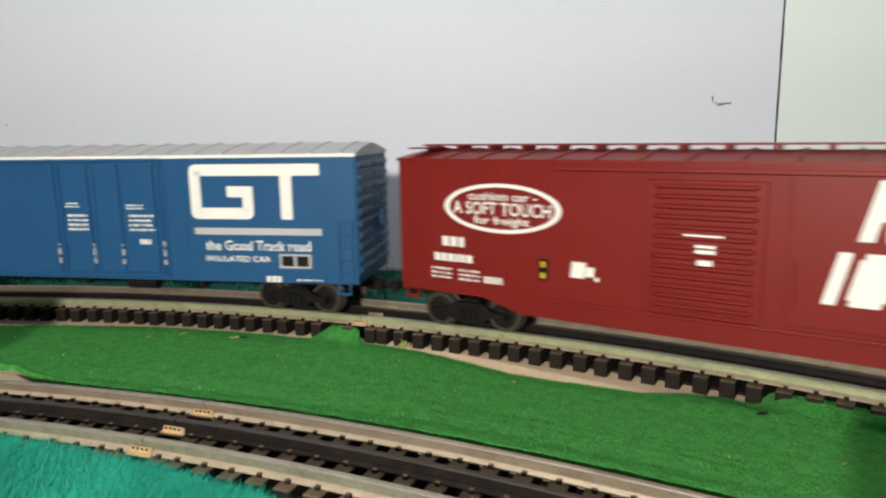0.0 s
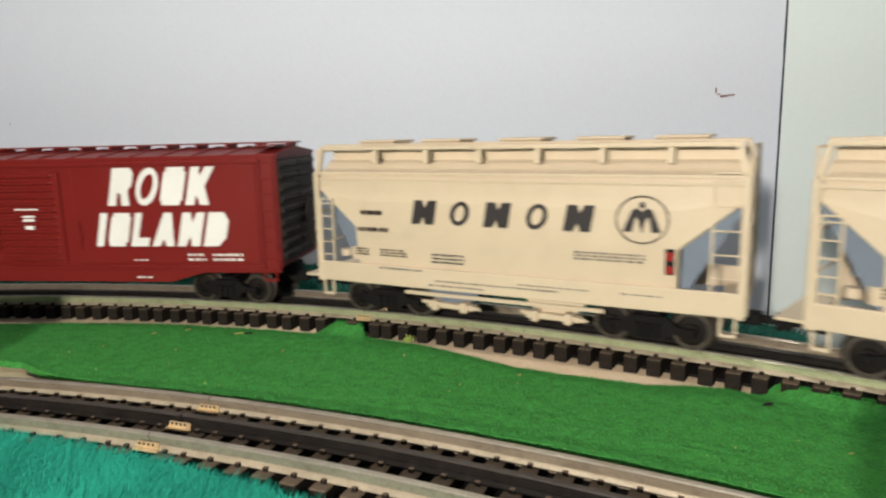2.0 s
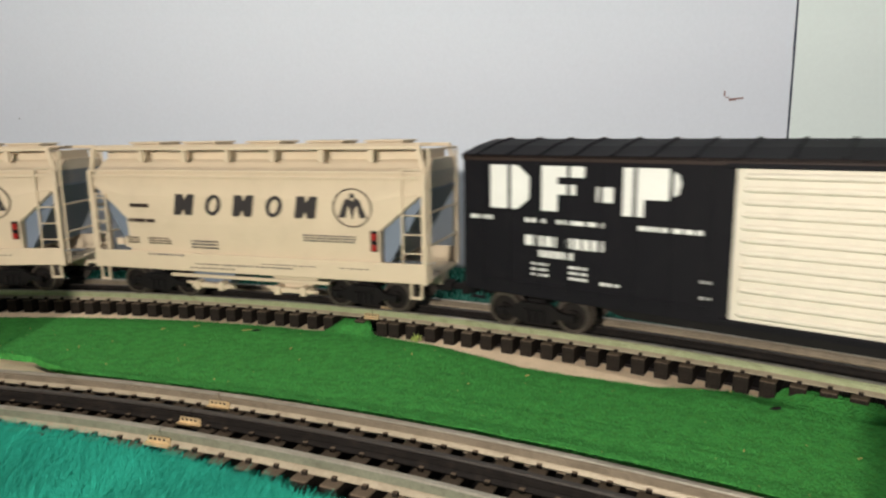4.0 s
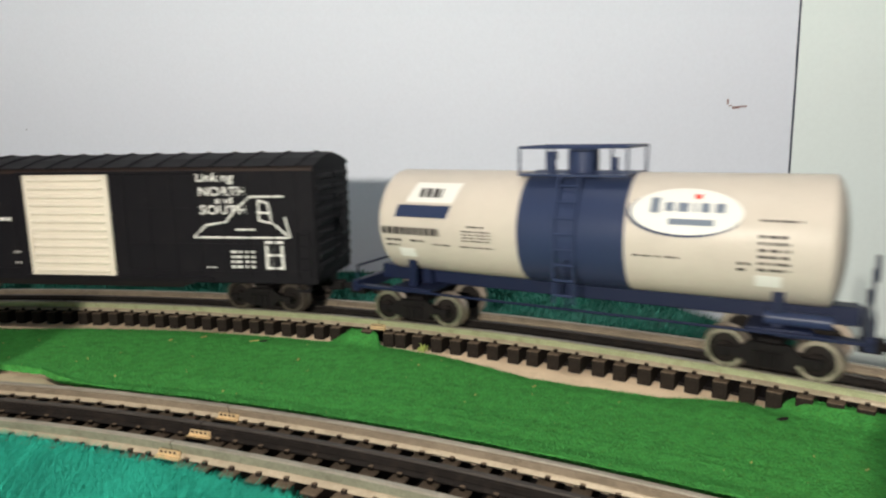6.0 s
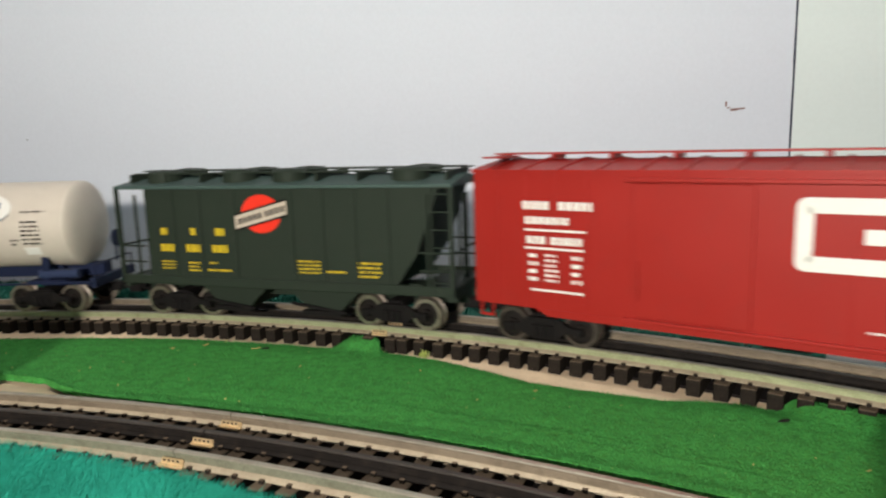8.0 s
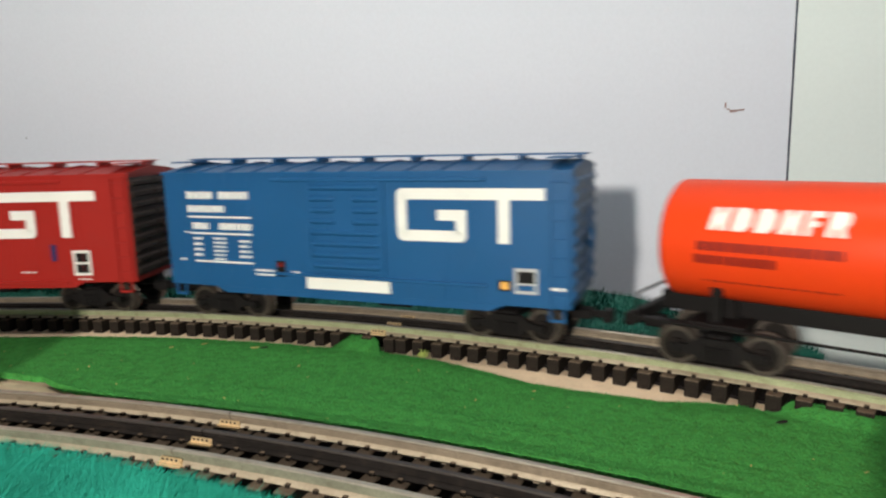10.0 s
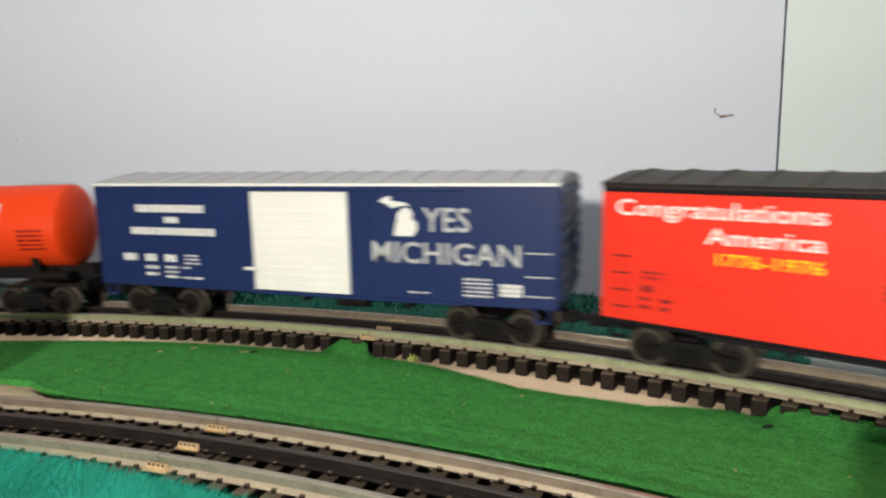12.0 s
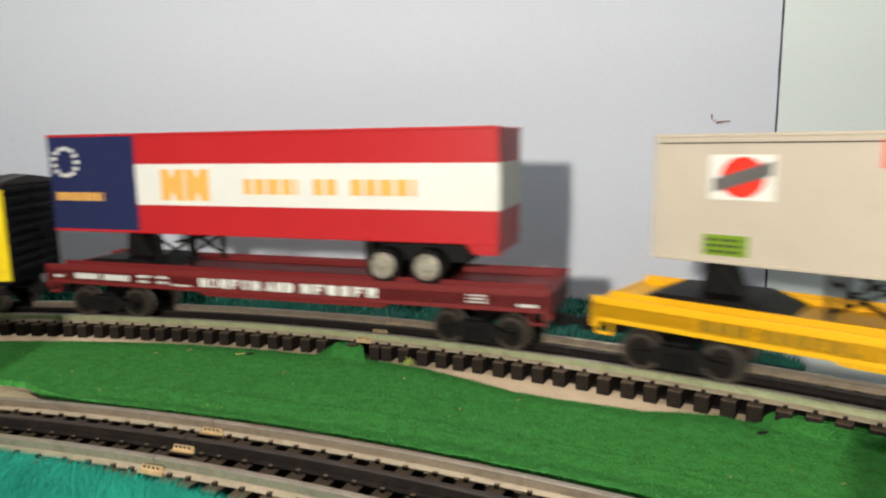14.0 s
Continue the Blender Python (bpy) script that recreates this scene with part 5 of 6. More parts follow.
def tank_car(label, s0, L, x0, x1, r, zc, shell, band, frame_mat, band_x, wheels, dome_x, cage, cage_h):
    car = new_car(label, s0, L)
    running_gear(car, L, 0.68 * L, 35, wheels)
    tank_shell(car, x0, x1, r, zc, shell, label="smooth painted tank")
    bm = bmesh.new()
    lathe(bm, [(band_x[0], r - 1), (band_x[0], r + 0.5), (band_x[1], r + 0.5), (band_x[1], r - 1)], 56, Matrix.Translation((0, 0, zc)))
    cpart("centre_band", bm, band, car, "contrasting centre band", True)
    bm = bmesh.new()
    lathe(bm, [(-7.5, 0), (-7.5, 7), (-6.5, 7.8), (7, 7.8), (8, 7), (8, 0)], 24, Matrix.Translation((dome_x, 0, zc + r + 3.5)) @ Euler((0, radians(-90), 0)).to_matrix().to_4x4())
    for k in range(8):
        a = k * math.pi / 4
        rod(bm, (dome_x + 6 * math.cos(a), 6 * math.sin(a), zc + r + 10), (dome_x + 6 * math.cos(a), 6 * math.sin(a), zc + r + 12.6), 0.8)
    cpart("dome", bm, band, car, "manway dome", True)
    bm = bmesh.new()
    rod(bm, (dome_x - 16, -3, zc + r - 1), (dome_x - 16, -3, zc + r + 7), 2.4, 10)
    rod(bm, (dome_x - 16, -3, zc + r + 6), (dome_x - 16, -3, zc + r + 10), 3.2, 10)
    cpart("valve", bm, band, car)
    bm = bmesh.new()
    rod(bm, (dome_x + 15, 3, zc + r - 1), (dome_x + 15, 3, zc + r + 7), 2.0, 10)
    cpart("valve", bm, band, car)
    # platform and hand rails round the dome
    zp = zc + r - 1.5
    bm = bmesh.new()
    for y in (-17, 17):
        block(bm, cage[0], cage[1], y - 4.0, y + 4.0, zp, zp + 1.0)
    for x in (cage[0], cage[1]):
        block(bm, x - 0.8, x + 0.8, -19, 19, zp, zp + 1.2)
    cpart("platform", bm, band, car)
    bm = bmesh.new()
    top = zc + r + cage_h
    m = (cage[0] + cage[1]) / 2
    for y in (-19, 19):
        for x in (cage[0], m - 9, m + 9, cage[1]):
            rod(bm, (x, y, zp), (x, y, top), 0.7)
        rod(bm, (cage[0], y, top), (cage[1], y, top), 0.8)
    for x in (cage[0], cage[1]):
        rod(bm, (x, -19, top), (x, 19, top), 0.8)
    cpart("hand_rail", bm, band, car)
    # ladder bowed over the near side
    bm = bmesh.new()
    for x in (-5.5, 4.5):
        pts = [(x, -22.5, zp)] + [(x, -(r + 1.8) * math.cos(radians(a)), zc + (r + 1.8) * math.sin(radians(a))) for a in (38, 15, -10)] + [(x, -r - 1, 24)]
        for a, b in zip(pts, pts[1:]):
            rod(bm, a, b, 0.7)
    trim = M["roof_grey"] if band == M["black"] else band
    stiles = cpart("ladder", bm, trim, car)
    for k in range(8):
        z = 28 + k * 7.5
        dz = z - zc
        y = -(r + 1.8) * math.cos(math.asin(max(-0.9, min(0.7, dz / (r + 1.8))))) if dz > -6 else -r - 1.4
        bm = bmesh.new()
        rod(bm, (-5.5, y, z), (4.5, y, z), 0.6)
        cpart("rung", bm, trim, stiles)
    bm = bmesh.new()
    block(bm, -L / 2 + 4, L / 2 - 4, -5, 5, 21.5, zc - r + 1.5, 0.4)
    for s in (-1, 1):
        x = s * (L / 2 - 35)
        block(bm, x - 12, x + 14, -25, 25, 19.8, 22.0, 0.5)
        prism(bm, [(x - 6, 21), (x + 6, 21), (x + 5, zc - r + 2), (x - 5, zc - r + 2)], -10, 10)
        for y in (-20, 20):
            block(bm, x - 2.4, x + 2.4, y - 1.2, y + 1.2, 21, zc - r + 9)
        block(bm, s * L / 2 - 3, s * L / 2 + 1, -27, 27, 17, 23.5, 0.4)
        block(bm, min(x, s * L / 2), max(x, s * L / 2), -27, -22, 19.5, 21)
        rod(bm, (s * L / 2, -25, 23), (s * L / 2, -25, 32), 0.7)
        rod(bm, (s * L / 2, 25, 23), (s * L / 2, 25, 32), 0.7)
        rod(bm, (s * L / 2, -25, 32), (s * L / 2, 25, 32), 0.7)
    rod(bm, (-L / 2 + 16, -27.0, 20.6), (L / 2 - 16, -27.0, 20.6), 0.7)
    rod(bm, (0, -26, 20.6), (0, -r + 1, zc - 12), 0.6)
    cpart("frame", bm, frame_mat, car, "dark tank car frame with end platforms")
    bm = bmesh.new()
    rod(bm, (L / 2 - 40, -19, 25.6), (L / 2 - 14, -19, 25.6), 3.2, 14)
    cpart("air_tank", bm, band, car, "small air tank over the truck", True)
    bm = bmesh.new()
    rod(bm, (L / 2 + 0.5, 4, 30), (L / 2 + 0.5, 4, 46), 0.8)
    bmesh.ops.create_cone(bm, segments=16, cap_ends=True, radius1=6, radius2=6, depth=1.4, matrix=Matrix.Translation((L / 2 + 1.5, 4, 46)) @ Euler((0, radians(90), 0)).to_matrix().to_4x4())
    cpart("brake_wheel", bm, frame_mat, car)
    return car


def tank_white():
    r, zc = 29.0, 57.4
    car = tank_car("warm white tank car with dark blue centre band and oval sign", 1.3467, 254.3, -114, 117, r, zc, M["tank_grey"], M["tank_blue"], M["frame_navy"], (-25.5, 27.6), "bright", -1.0, (-28, 26), 12.5)
    n = 40
    for k, (a, b, mat) in enumerate(((24.4, 10.1, M["tank_blue"]), (23.8, 9.8, M["white"]))):
        tank_plate(car, [(53.6 - (0.9 if k == 0 else 0) + a * math.cos(2 * math.pi * i / n), 70.6 - (0.8 if k == 0 else 0) + b * math.sin(2 * math.pi * i / n)) for i in range(n)], r, zc, mat, "oval_sign", 0.3 + 0.3 * k, "white oval sign with a blue edge")
    tank_bars(car, [(38.6, 70, 42.6, 76.4), (45, 70.8, 48.6, 74.6), (50.4, 70.8, 55, 74.6), (57, 70.8, 58.2, 74.6), (60, 70.8, 63.8, 74.6), (66, 70.8, 70, 74.6), (47, 65.2, 66, 67.8)], 0, r, zc, M["slate"], 0.95)
    tank_plate(car, [(57, 76.2), (60, 76.2), (60, 78.2), (57, 78.2)], r, zc, M["red"], "sign_dot", 0.9)
    tank_plate(car, [(-92, 70.4), (-63, 70.4), (-60, 80.4), (-88, 80.4)], r, zc, M["white"], "sign", 0.4, "white sign panel")
    tank_plate(car, [(-98, 62.4), (-66, 62.4), (-63.5, 69), (-96, 69)], r, zc, M["tank_blue"], "sign_band", 0.4, "blue band under the sign")
    tank_bars(car, [(-84, 73, -70, 77.6, 1), (-106, 52.8, -70, 57, 1), (-104, 49, -94, 50.6, 1), (-88, 49, -80, 50.6, 1), (-104, 46, -96, 47.4, 1), (-74, 47.6, -64, 48.8, 1), (-53, 58.4, -43, 59.6, 1), (-56, 51, -40, 57, 4), (-58, 47.6, -38, 48.6, 1),
                    (32, 50, 52, 51.2, 1), (84, 68, 100, 69.2, 1), (84, 47, 96, 63, 6), (76, 46.6, 81, 51, 2)], 21, r, zc, M["dark_text"])
    for x in (-92, 88):
        tank_plate(car, [(x - 5, 39.6), (x + 5, 39.6), (x + 5, 45), (x - 5, 45)], r, zc, M["white"], "label", 0.4)
    return car


def tank_orange():
    r, zc = 28.0, 57.0
    car = tank_car("bright orange tank car with black centre band and frame", 2.4594, 260.5, -124.5, 119.5, r, zc, M["orange"], M["black"], M["black"], (-23, 16), "dark", -5.0, (-21, 20), 17.0)
    bm = bmesh.new()
    x = -98
    for c, w in zip(["notch", "bullet", "bullet", "notch", "comb", "keel"], (1, 1, 1, 1, .8, 1)):
        bm.faces.new([bm.verts.new((x + u * w * 7.4 + 0.15 * v * 10, 0, 65 + v * 9.6)) for u, v in OUTLINES[c]])
        x += w * 7.4 + 2.0
    wrap(bm, r, zc, 0.45)
    cpart("emblem", bm, M["white"], car, "white letter shapes with grey edges")
    tank_bars(car, [(-102, 56, -45, 60, 1), (-103, 50, -70, 54, 1), (-100, 41.4, -46, 42.4, 1), (90, 44, 106, 58, 5)], 23, r, zc, M["ri_red"])
    tank_plate(car, [(46, 56.5), (77.5, 54), (78.6, 74.6), (45, 71.6)], r, zc, M["door_white"], "sign", 0.4, "slanted white sign panel")
    tank_bars(car, [(49, 65.0, 75, 69.6, 1), (48.5, 60.6, 75, 62, 1)], 24, r, zc, M["grey_text"])
    tank_bars(car, [(-14, 51.6, 7, 53.4, 1)], 25, r + 1.9, zc, M["white"])
    return car


def hopper_green():
    L = 224.0
    car = new_car("dark green covered hopper car with yellow lettering and red round badge", 1.6183, L)
    running_gear(car, L, 0.68 * L, 37, "bright")
    h = 29.0
    bm = bmesh.new()
    prism(bm, [(-90, 27), (78, 27), (90, 44), (104, 82), (-90, 82)], -h, h)
    cpart("body", bm, M["cnw"], car, "dark green hopper body")
    bm = bmesh.new()
    block(bm, -L / 2, L / 2, -h - 1.6, h + 1.6, 81.6, 83.6, 0.3)
    prism_pts = [(-h - 1.6, 83.4), (0, 88.0), (h + 1.6, 83.4)]
    a = [bm.verts.new((-L / 2, y, z)) for y, z in prism_pts]
    b = [bm.verts.new((L / 2, y, z)) for y, z in prism_pts]
    bm.faces.new(a)
    bm.faces.new(b[::-1])
    for k in range(3):
        bm.faces.new((a[k], b[k], b[(k + 1) % 3], a[(k + 1) % 3]))
    cpart("roof", bm, M["cnw_roof"], car, "grey-green shallow roof")
    bm = bmesh.new()
    for y in (-4, 0, 4):
        block(bm, -L / 2 + 2, L / 2 - 2, y - 1.7, y + 1.7, 91, 91.9)
    for y in (-19, 19):
        block(bm, -L / 2 + 8, L / 2 - 2, y - 1.7, y + 1.7, 90, 90.9)
    for k in range(9):
        x = -L / 2 + 6 + k * (L - 12) / 8
        block(bm, x - 0.8, x + 0.8, -21, 21, 85, 90.2)
    cpart("running_board", bm, M["cnw"], car, "dark green roof walks")
    for x in (-86, -30, 5, 82):
        for y in (-12, 12):
            bm = bmesh.new()
            lathe(bm, [(-5, 0), (-5, 11), (3.4, 11), (4.6, 9.5), (5.4, 0)], 20, Matrix.Translation((x, y, 87.4)) @ Euler((0, radians(-90), 0)).to_matrix().to_4x4())
            cpart("roof_hatch", bm, M["cnw"], car, smooth=True)
    bm = bmesh.new()
    block(bm, -L / 2, L / 2, -6, 6, 13, 23)
    cpart("centre_sill", bm, M["cnw"], car)
    for s in (-1, 1):
        bm = bmesh.new()
        block(bm, -L / 2, L / 2, s * 29.4 - 1.2, s * 29.4 + 1.2, 22, 27.6, 0.4)
        cpart("side_sill", bm, M["cnw"], car)
        bm = bmesh.new()
        block(bm, s * L / 2 - (4 if s > 0 else 0), s * L / 2 + (4 if s < 0 else 0), -28.1, 28.1, 19, 26)
        cpart("end_sill", bm, M["cnw"], car)
        bm = bmesh.new()
        block(bm, min(s * 88, s * (L / 2 - 4.2)), max(s * 88, s * (L / 2 - 4.2)), -28.1, 28.1, 24, 25.4)
        cpart("end_platform", bm, M["cnw"], car)
        bm = bmesh.new()
        for y in (-29.6, 29.6):
            block(bm, s * (L / 2 - 1.2) - 1.2, s * (L / 2 - 1.2) + 1.2, y - 1, y + 1, 22, 82)
            rod(bm, (s * 97, y, 25), (s * 97, y, 78), 0.9)
            for z in (36, 46):
                rod(bm, (s * 92, y, z), (s * L / 2, y, z), 0.6)
        rod(bm, (s * L / 2, -29, 46), (s * L / 2, 29, 46), 0.7)
        cpart("end_cage", bm, M["cnw"], car, "open end frame with grab bars")
        bm = bmesh.new()
        rod(bm, (s * 108, 6, 26), (s * 108, 6, 76), 1.6)
        cpart("brake_rod", bm, M["cnw"], car)
    ladder(car, 100, 110.5, 24, 82, 6, M["cnw"], -30.4)
    for x in (-69, -49.5, -25, 14, 34, 54, 74):
        bm = bmesh.new()
        block(bm, x - 1.0, x + 1.0, -h - 0.9, -h + 0.4, 28, 81, 0.25)
        cpart("side_rib", bm, M["cnw"], car)
    for x in (-34, 28):
        bm = bmesh.new()
        prism(bm, [(x - 30, 27), (x - 9, 7), (x + 9, 7), (x + 30, 27)], -22, 22)
        cpart("hopper_bay", bm, M["cnw"], car)
        bm = bmesh.new()
        block(bm, x - 13, x + 13, -26, -21, 6, 9, 0.5)
        rod(bm, (x - 20, -25, 13), (x + 16, -25, 8), 1.0)
        cpart("outlet_gate", bm, M["black"], car)
    y = -29.1
    plates("small_lettering", dashes([(-79, 53.4, -74.6, 57.8, 1), (-57, 53.4, -52.6, 57.8, 1), (-39, 53.4, -33, 57.8, 1), (-80, 43, -70.5, 47.6, 1), (-61, 43, -51, 47.6, 1), (-42, 43, -31.5, 47.6, 1)], 31), M["yellow_text"], car, "yellow lettering bars", y=y)
    plates("small_lettering", dashes([(-80, 32, -70, 37.4, 3), (-60, 31, -52, 37, 3), (-45, 36, -39, 37.2, 1), (-46, 31.4, -30, 33, 1), (16.6, 32.2, 31, 40, 4), (35, 33, 48, 34.4, 1), (54, 31, 69, 40, 4)], 32), M["yellow_text"], car, y=y)
    bm = bmesh.new()
    prism(bm, [(-6.2 + 13.2 * math.cos(2 * math.pi * k / 32), 66.8 + 11.4 * math.sin(2 * math.pi * k / 32)) for k in range(32)], y - 0.35, y + 0.2)
    cpart("badge", bm, M["red"], car, "red round badge")
    for name, w, mat, lift in (("badge_band", 5.2, M["black"], 0.6), ("badge_stripe", 3.9, M["trailer_tan"], 0.8)):
        bm = bmesh.new()
        prism(bm, [(-24, 61.5 - w), (11, 70.6 - w), (11, 70.6 + w), (-24, 61.5 + w)], y - lift, y + 0.2)
        cpart(name, bm, mat, car)
    bm = bmesh.new()
    for k in range(9):
        x = -21.5 + 3.45 * k + (1.2 if k > 4 else 0)
        z = 61.5 + (x + 24) * 0.26
        prism(bm, [(x, z - 1.9), (x + 2.3, z - 1.3), (x + 2.3, z + 2.3), (x, z + 1.7)], y - 1.0, y + 0.2)
    tagged(cpart("small_lettering", bm, M["dark_text"], car), kind="stuff")
    return car


def boxcar_short(label, s0, mat, red):
    L = 252.3
    car = new_car(label, s0, L)
    running_gear(car, L, 0.68 * L, 33)
    box_body(car, L, 21.5, 90, mat)
    underframe(car, L, 21.5, M["black"])
    bm = bmesh.new()
    prism(bm, [(-92, 22), (-84, 18.4), (84, 18.4), (92, 22)], -HALF - 0.2, -HALF + 1.6)
    cpart("side_sill", bm, mat, car)
    gable_roof(car, L, 90, 5.0, mat, 13, "painted ribbed roof")
    running_board(car, L, 97.4, mat, 9)
    end_ribs(car, L, 25, 88, M["rfp_brown"] if red else mat, 9)
    if red:
        slab_door(car, -42, 8.5, 24, 85, mat, 0, "plain red sliding door", 1.3)
        emblem_gt(23.4, 51.0, 104, 80.4, M["white"], car)
        t = -97.5
        plates("reflector_board", [(71.2, 35.8, 74.6, 46.6)], M["navy"], car)
        plates("small_lettering", dashes([(t, 71.6, t + 14, 75.6, 1), (t + 19, 71.6, t + 36, 75.6, 1), (t + 1, 64.4, t + 24, 68, 1), (t + 2, 54.6, t + 12, 58.4, 1), (t + 15, 54.6, t + 31, 58.4, 1), (t + 3, 36, t + 8, 50, 4), (t + 12, 36, t + 19, 50, 6), (t + 26, 36, t + 31, 50, 4), (50, 28.4, 60, 29.4, 1), (88, 23.4, 97, 24.6, 1)], 41), M["white"], car, "rows of white lettering bars")
        plates("lettering_rule", [(t + 1, 61, t + 33, 62), (t + 1, 52, t + 32, 53), (t + 4, 31, t + 32, 32)], M["white"], car)
        plates("data_frame", [(85.4, 26.4, 87.0, 42.6), (95.4, 26.4, 97.0, 42.6), (87.0, 41, 95.4, 42.6), (87.0, 26.4, 95.4, 28), (87.0, 33.8, 95.4, 35)], M["white"], car)
        plates("data_field", [(87.0, 28, 95.4, 41)], M["black"], car, lift=0.2)
    else:
        slab_door(car, -24, 25, 34.4, 86, mat, 8, "blue corrugated sliding door", 1.3, patch=True)
        plates("door_band", [(-25.6, 24.2, 27, 31.6)], M["white"], car, "white kick panel under the door", lift=1.2)
        emblem_gt(32.4, 53.9, 112.8, 81.9, M["white"], car)
        t = -108.6
        plates("small_lettering", dashes([(t, 75, t + 19, 79.4, 1), (t + 24, 75, t + 45, 79.4, 1), (t, 67, t + 27, 71, 1), (t + 3, 56.6, t + 15, 60.6, 1), (t + 23, 56.6, t + 46, 60.6, 1), (t + 3, 40, t + 9, 52, 4), (t + 18, 38, t + 27, 52, 6), (t + 37, 40, t + 45, 51, 4), (-62, 30, -47.4, 34, 2), (-36, 32, -31, 34, 1), (-117, 37, -113, 38.6, 1), (-112, 54, -109.4, 55.2, 1), (116, 31, 124, 33, 1)], 42), M["white"], car, "rows of white lettering bars")
        plates("lettering_rule", [(t, 63.6, t + 46, 64.6), (t + 1, 53.6, t + 46, 54.6), (t + 3, 36.4, t + 46, 37.4)], M["white"], car)
        plates("data_frame", [(97, 28.4, 98.6, 41.6), (107.6, 28.4, 109.2, 41.6), (98.6, 40, 107.6, 41.6), (98.6, 28.4, 107.6, 30), (98.6, 33, 107.6, 34)], M["grey_text"], car)
        plates("data_field", [(98.6, 34, 107.6, 40)], M["black"], car, lift=0.25)
        plates("reflector_board", [(-46.4, 30, -40.4, 39.4), (88.6, 29.4, 95.2, 35)], M["black"], car, lift=0.3)
        plates("reflector", [(-45.0, 35.8, -41.8, 38.4)], M["ri_red"], car, lift=0.6)
        plates("amber_plate", [(90, 30.4, 94, 34.2)], M["amber"], car, lift=0.6)
    door_rails(car, -46, 82, 23.4 if red else 33, 85.6, mat)
    seams(car, [-112, -96, -80, -64, 44, 60, 76, 92], 23, 89, mat, 0.45, 0.2)
    ladder(car, 115.5, 124, 23, 89, 7, mat, -HALF - 1.0)
    stirrups(car, [119, -119], 22, mat, depth=7)
    return car


def boxcar_navy():
    L = 294.8
    car = new_car("navy boxcar with silver roof, white door and white lettering", 2.7617, L)
    running_gear(car, L, 0.68 * L, 36)
    box_body(car, L, 23, 86, M["navy"])
    underframe(car, L, 23, M["black"])
    gable_roof(car, L, 86.2, 5.4, M["silver"], 17, "silver ribbed roof")
    plates("eave_stripe", [(-L / 2, 85.4, L / 2, 87.0)], M["white"], car, "pale eave line", lift=0.9)
    end_ribs(car, L, 27, 85, M["navy"], 8)
    slab_door(car, -30, 32, 25.4, 82.4, M["white"], 0, "plain white sliding door", 1.3)
    door_rails(car, -34, 98, 25, 83, M["navy"])
    for k in range(11):
        plates("door_board_line", [(-29, 30 + k * 4.6, 31, 30.5 + k * 4.6)], M["white"], car, y=-HALF - 1.3, lift=0.3)
    bm = bmesh.new()
    block(bm, -36, -28, -HALF - 2.6, -HALF - 1.2, 36.8, 38.4)
    cpart("latch", bm, M["white"], car)
    plates("small_lettering", dashes([(-114, 69.4, -64, 74, 1), (-93, 63, -83, 66.6, 1), (-119, 55.6, -57, 60, 1), (-127, 39, -117, 43.4, 1), (-110, 39, -102, 43.4, 1), (-95, 39, -87, 43.4, 1), (-80, 38, -70, 44, 3), (-110, 30, -101, 36.6, 2), (-95, 29, -86, 36.6, 3), (-82, 35, -76, 36.4, 1), (-82, 28.8, -68, 30.4, 1), (67, 28.3, 78.5, 29.3, 1), (98, 28, 112.7, 38, 5), (117.3, 29, 129, 35.5, 3)], 51), M["white"], car, "rows of white lettering bars")
    plates("data_field", [(117.3, 29, 129, 35.5)], M["grey_text"], car, lift=0.2)
    words("YES", 75.6, 61.6, 101.6, 74.4, M["grey_text"], car, "grey slogan lettering")
    words("MICHIGAN", 46, 44.4, 128, 56.0, M["grey_text"], car, "silver slogan lettering")
    bm = bmesh.new()
    prism(bm, [(59, 59), (70, 59), (72.6, 63), (72, 66.6), (69.6, 68.4), (70.2, 71.6), (67.6, 74.2), (64.4, 73.8), (61.6, 71), (60.6, 66), (59.4, 62)], -HALF - 0.35, -HALF + 0.2)
    prism(bm, [(51, 77.2), (54, 79.6), (58.4, 80.2), (57.4, 77.8), (61.4, 77.4), (66, 76.8), (68.4, 75.2), (62.4, 74.9), (58.4, 73.6), (56, 75.6)], -HALF - 0.36, -HALF + 0.2)
    cpart("map_shape", bm, M["white"], car, "white state outline")
    seams(car, [-140, -126, -48, 44, 110, 136], 24, 85, M["navy"], 0.5, 0.2)
    for z in (52, 40, 30):
        grab_iron(car, 131, 144.5, z, M["grey_text"])
    stirrups(car, [139, -139], 23, M["navy"], depth=7)
    return car


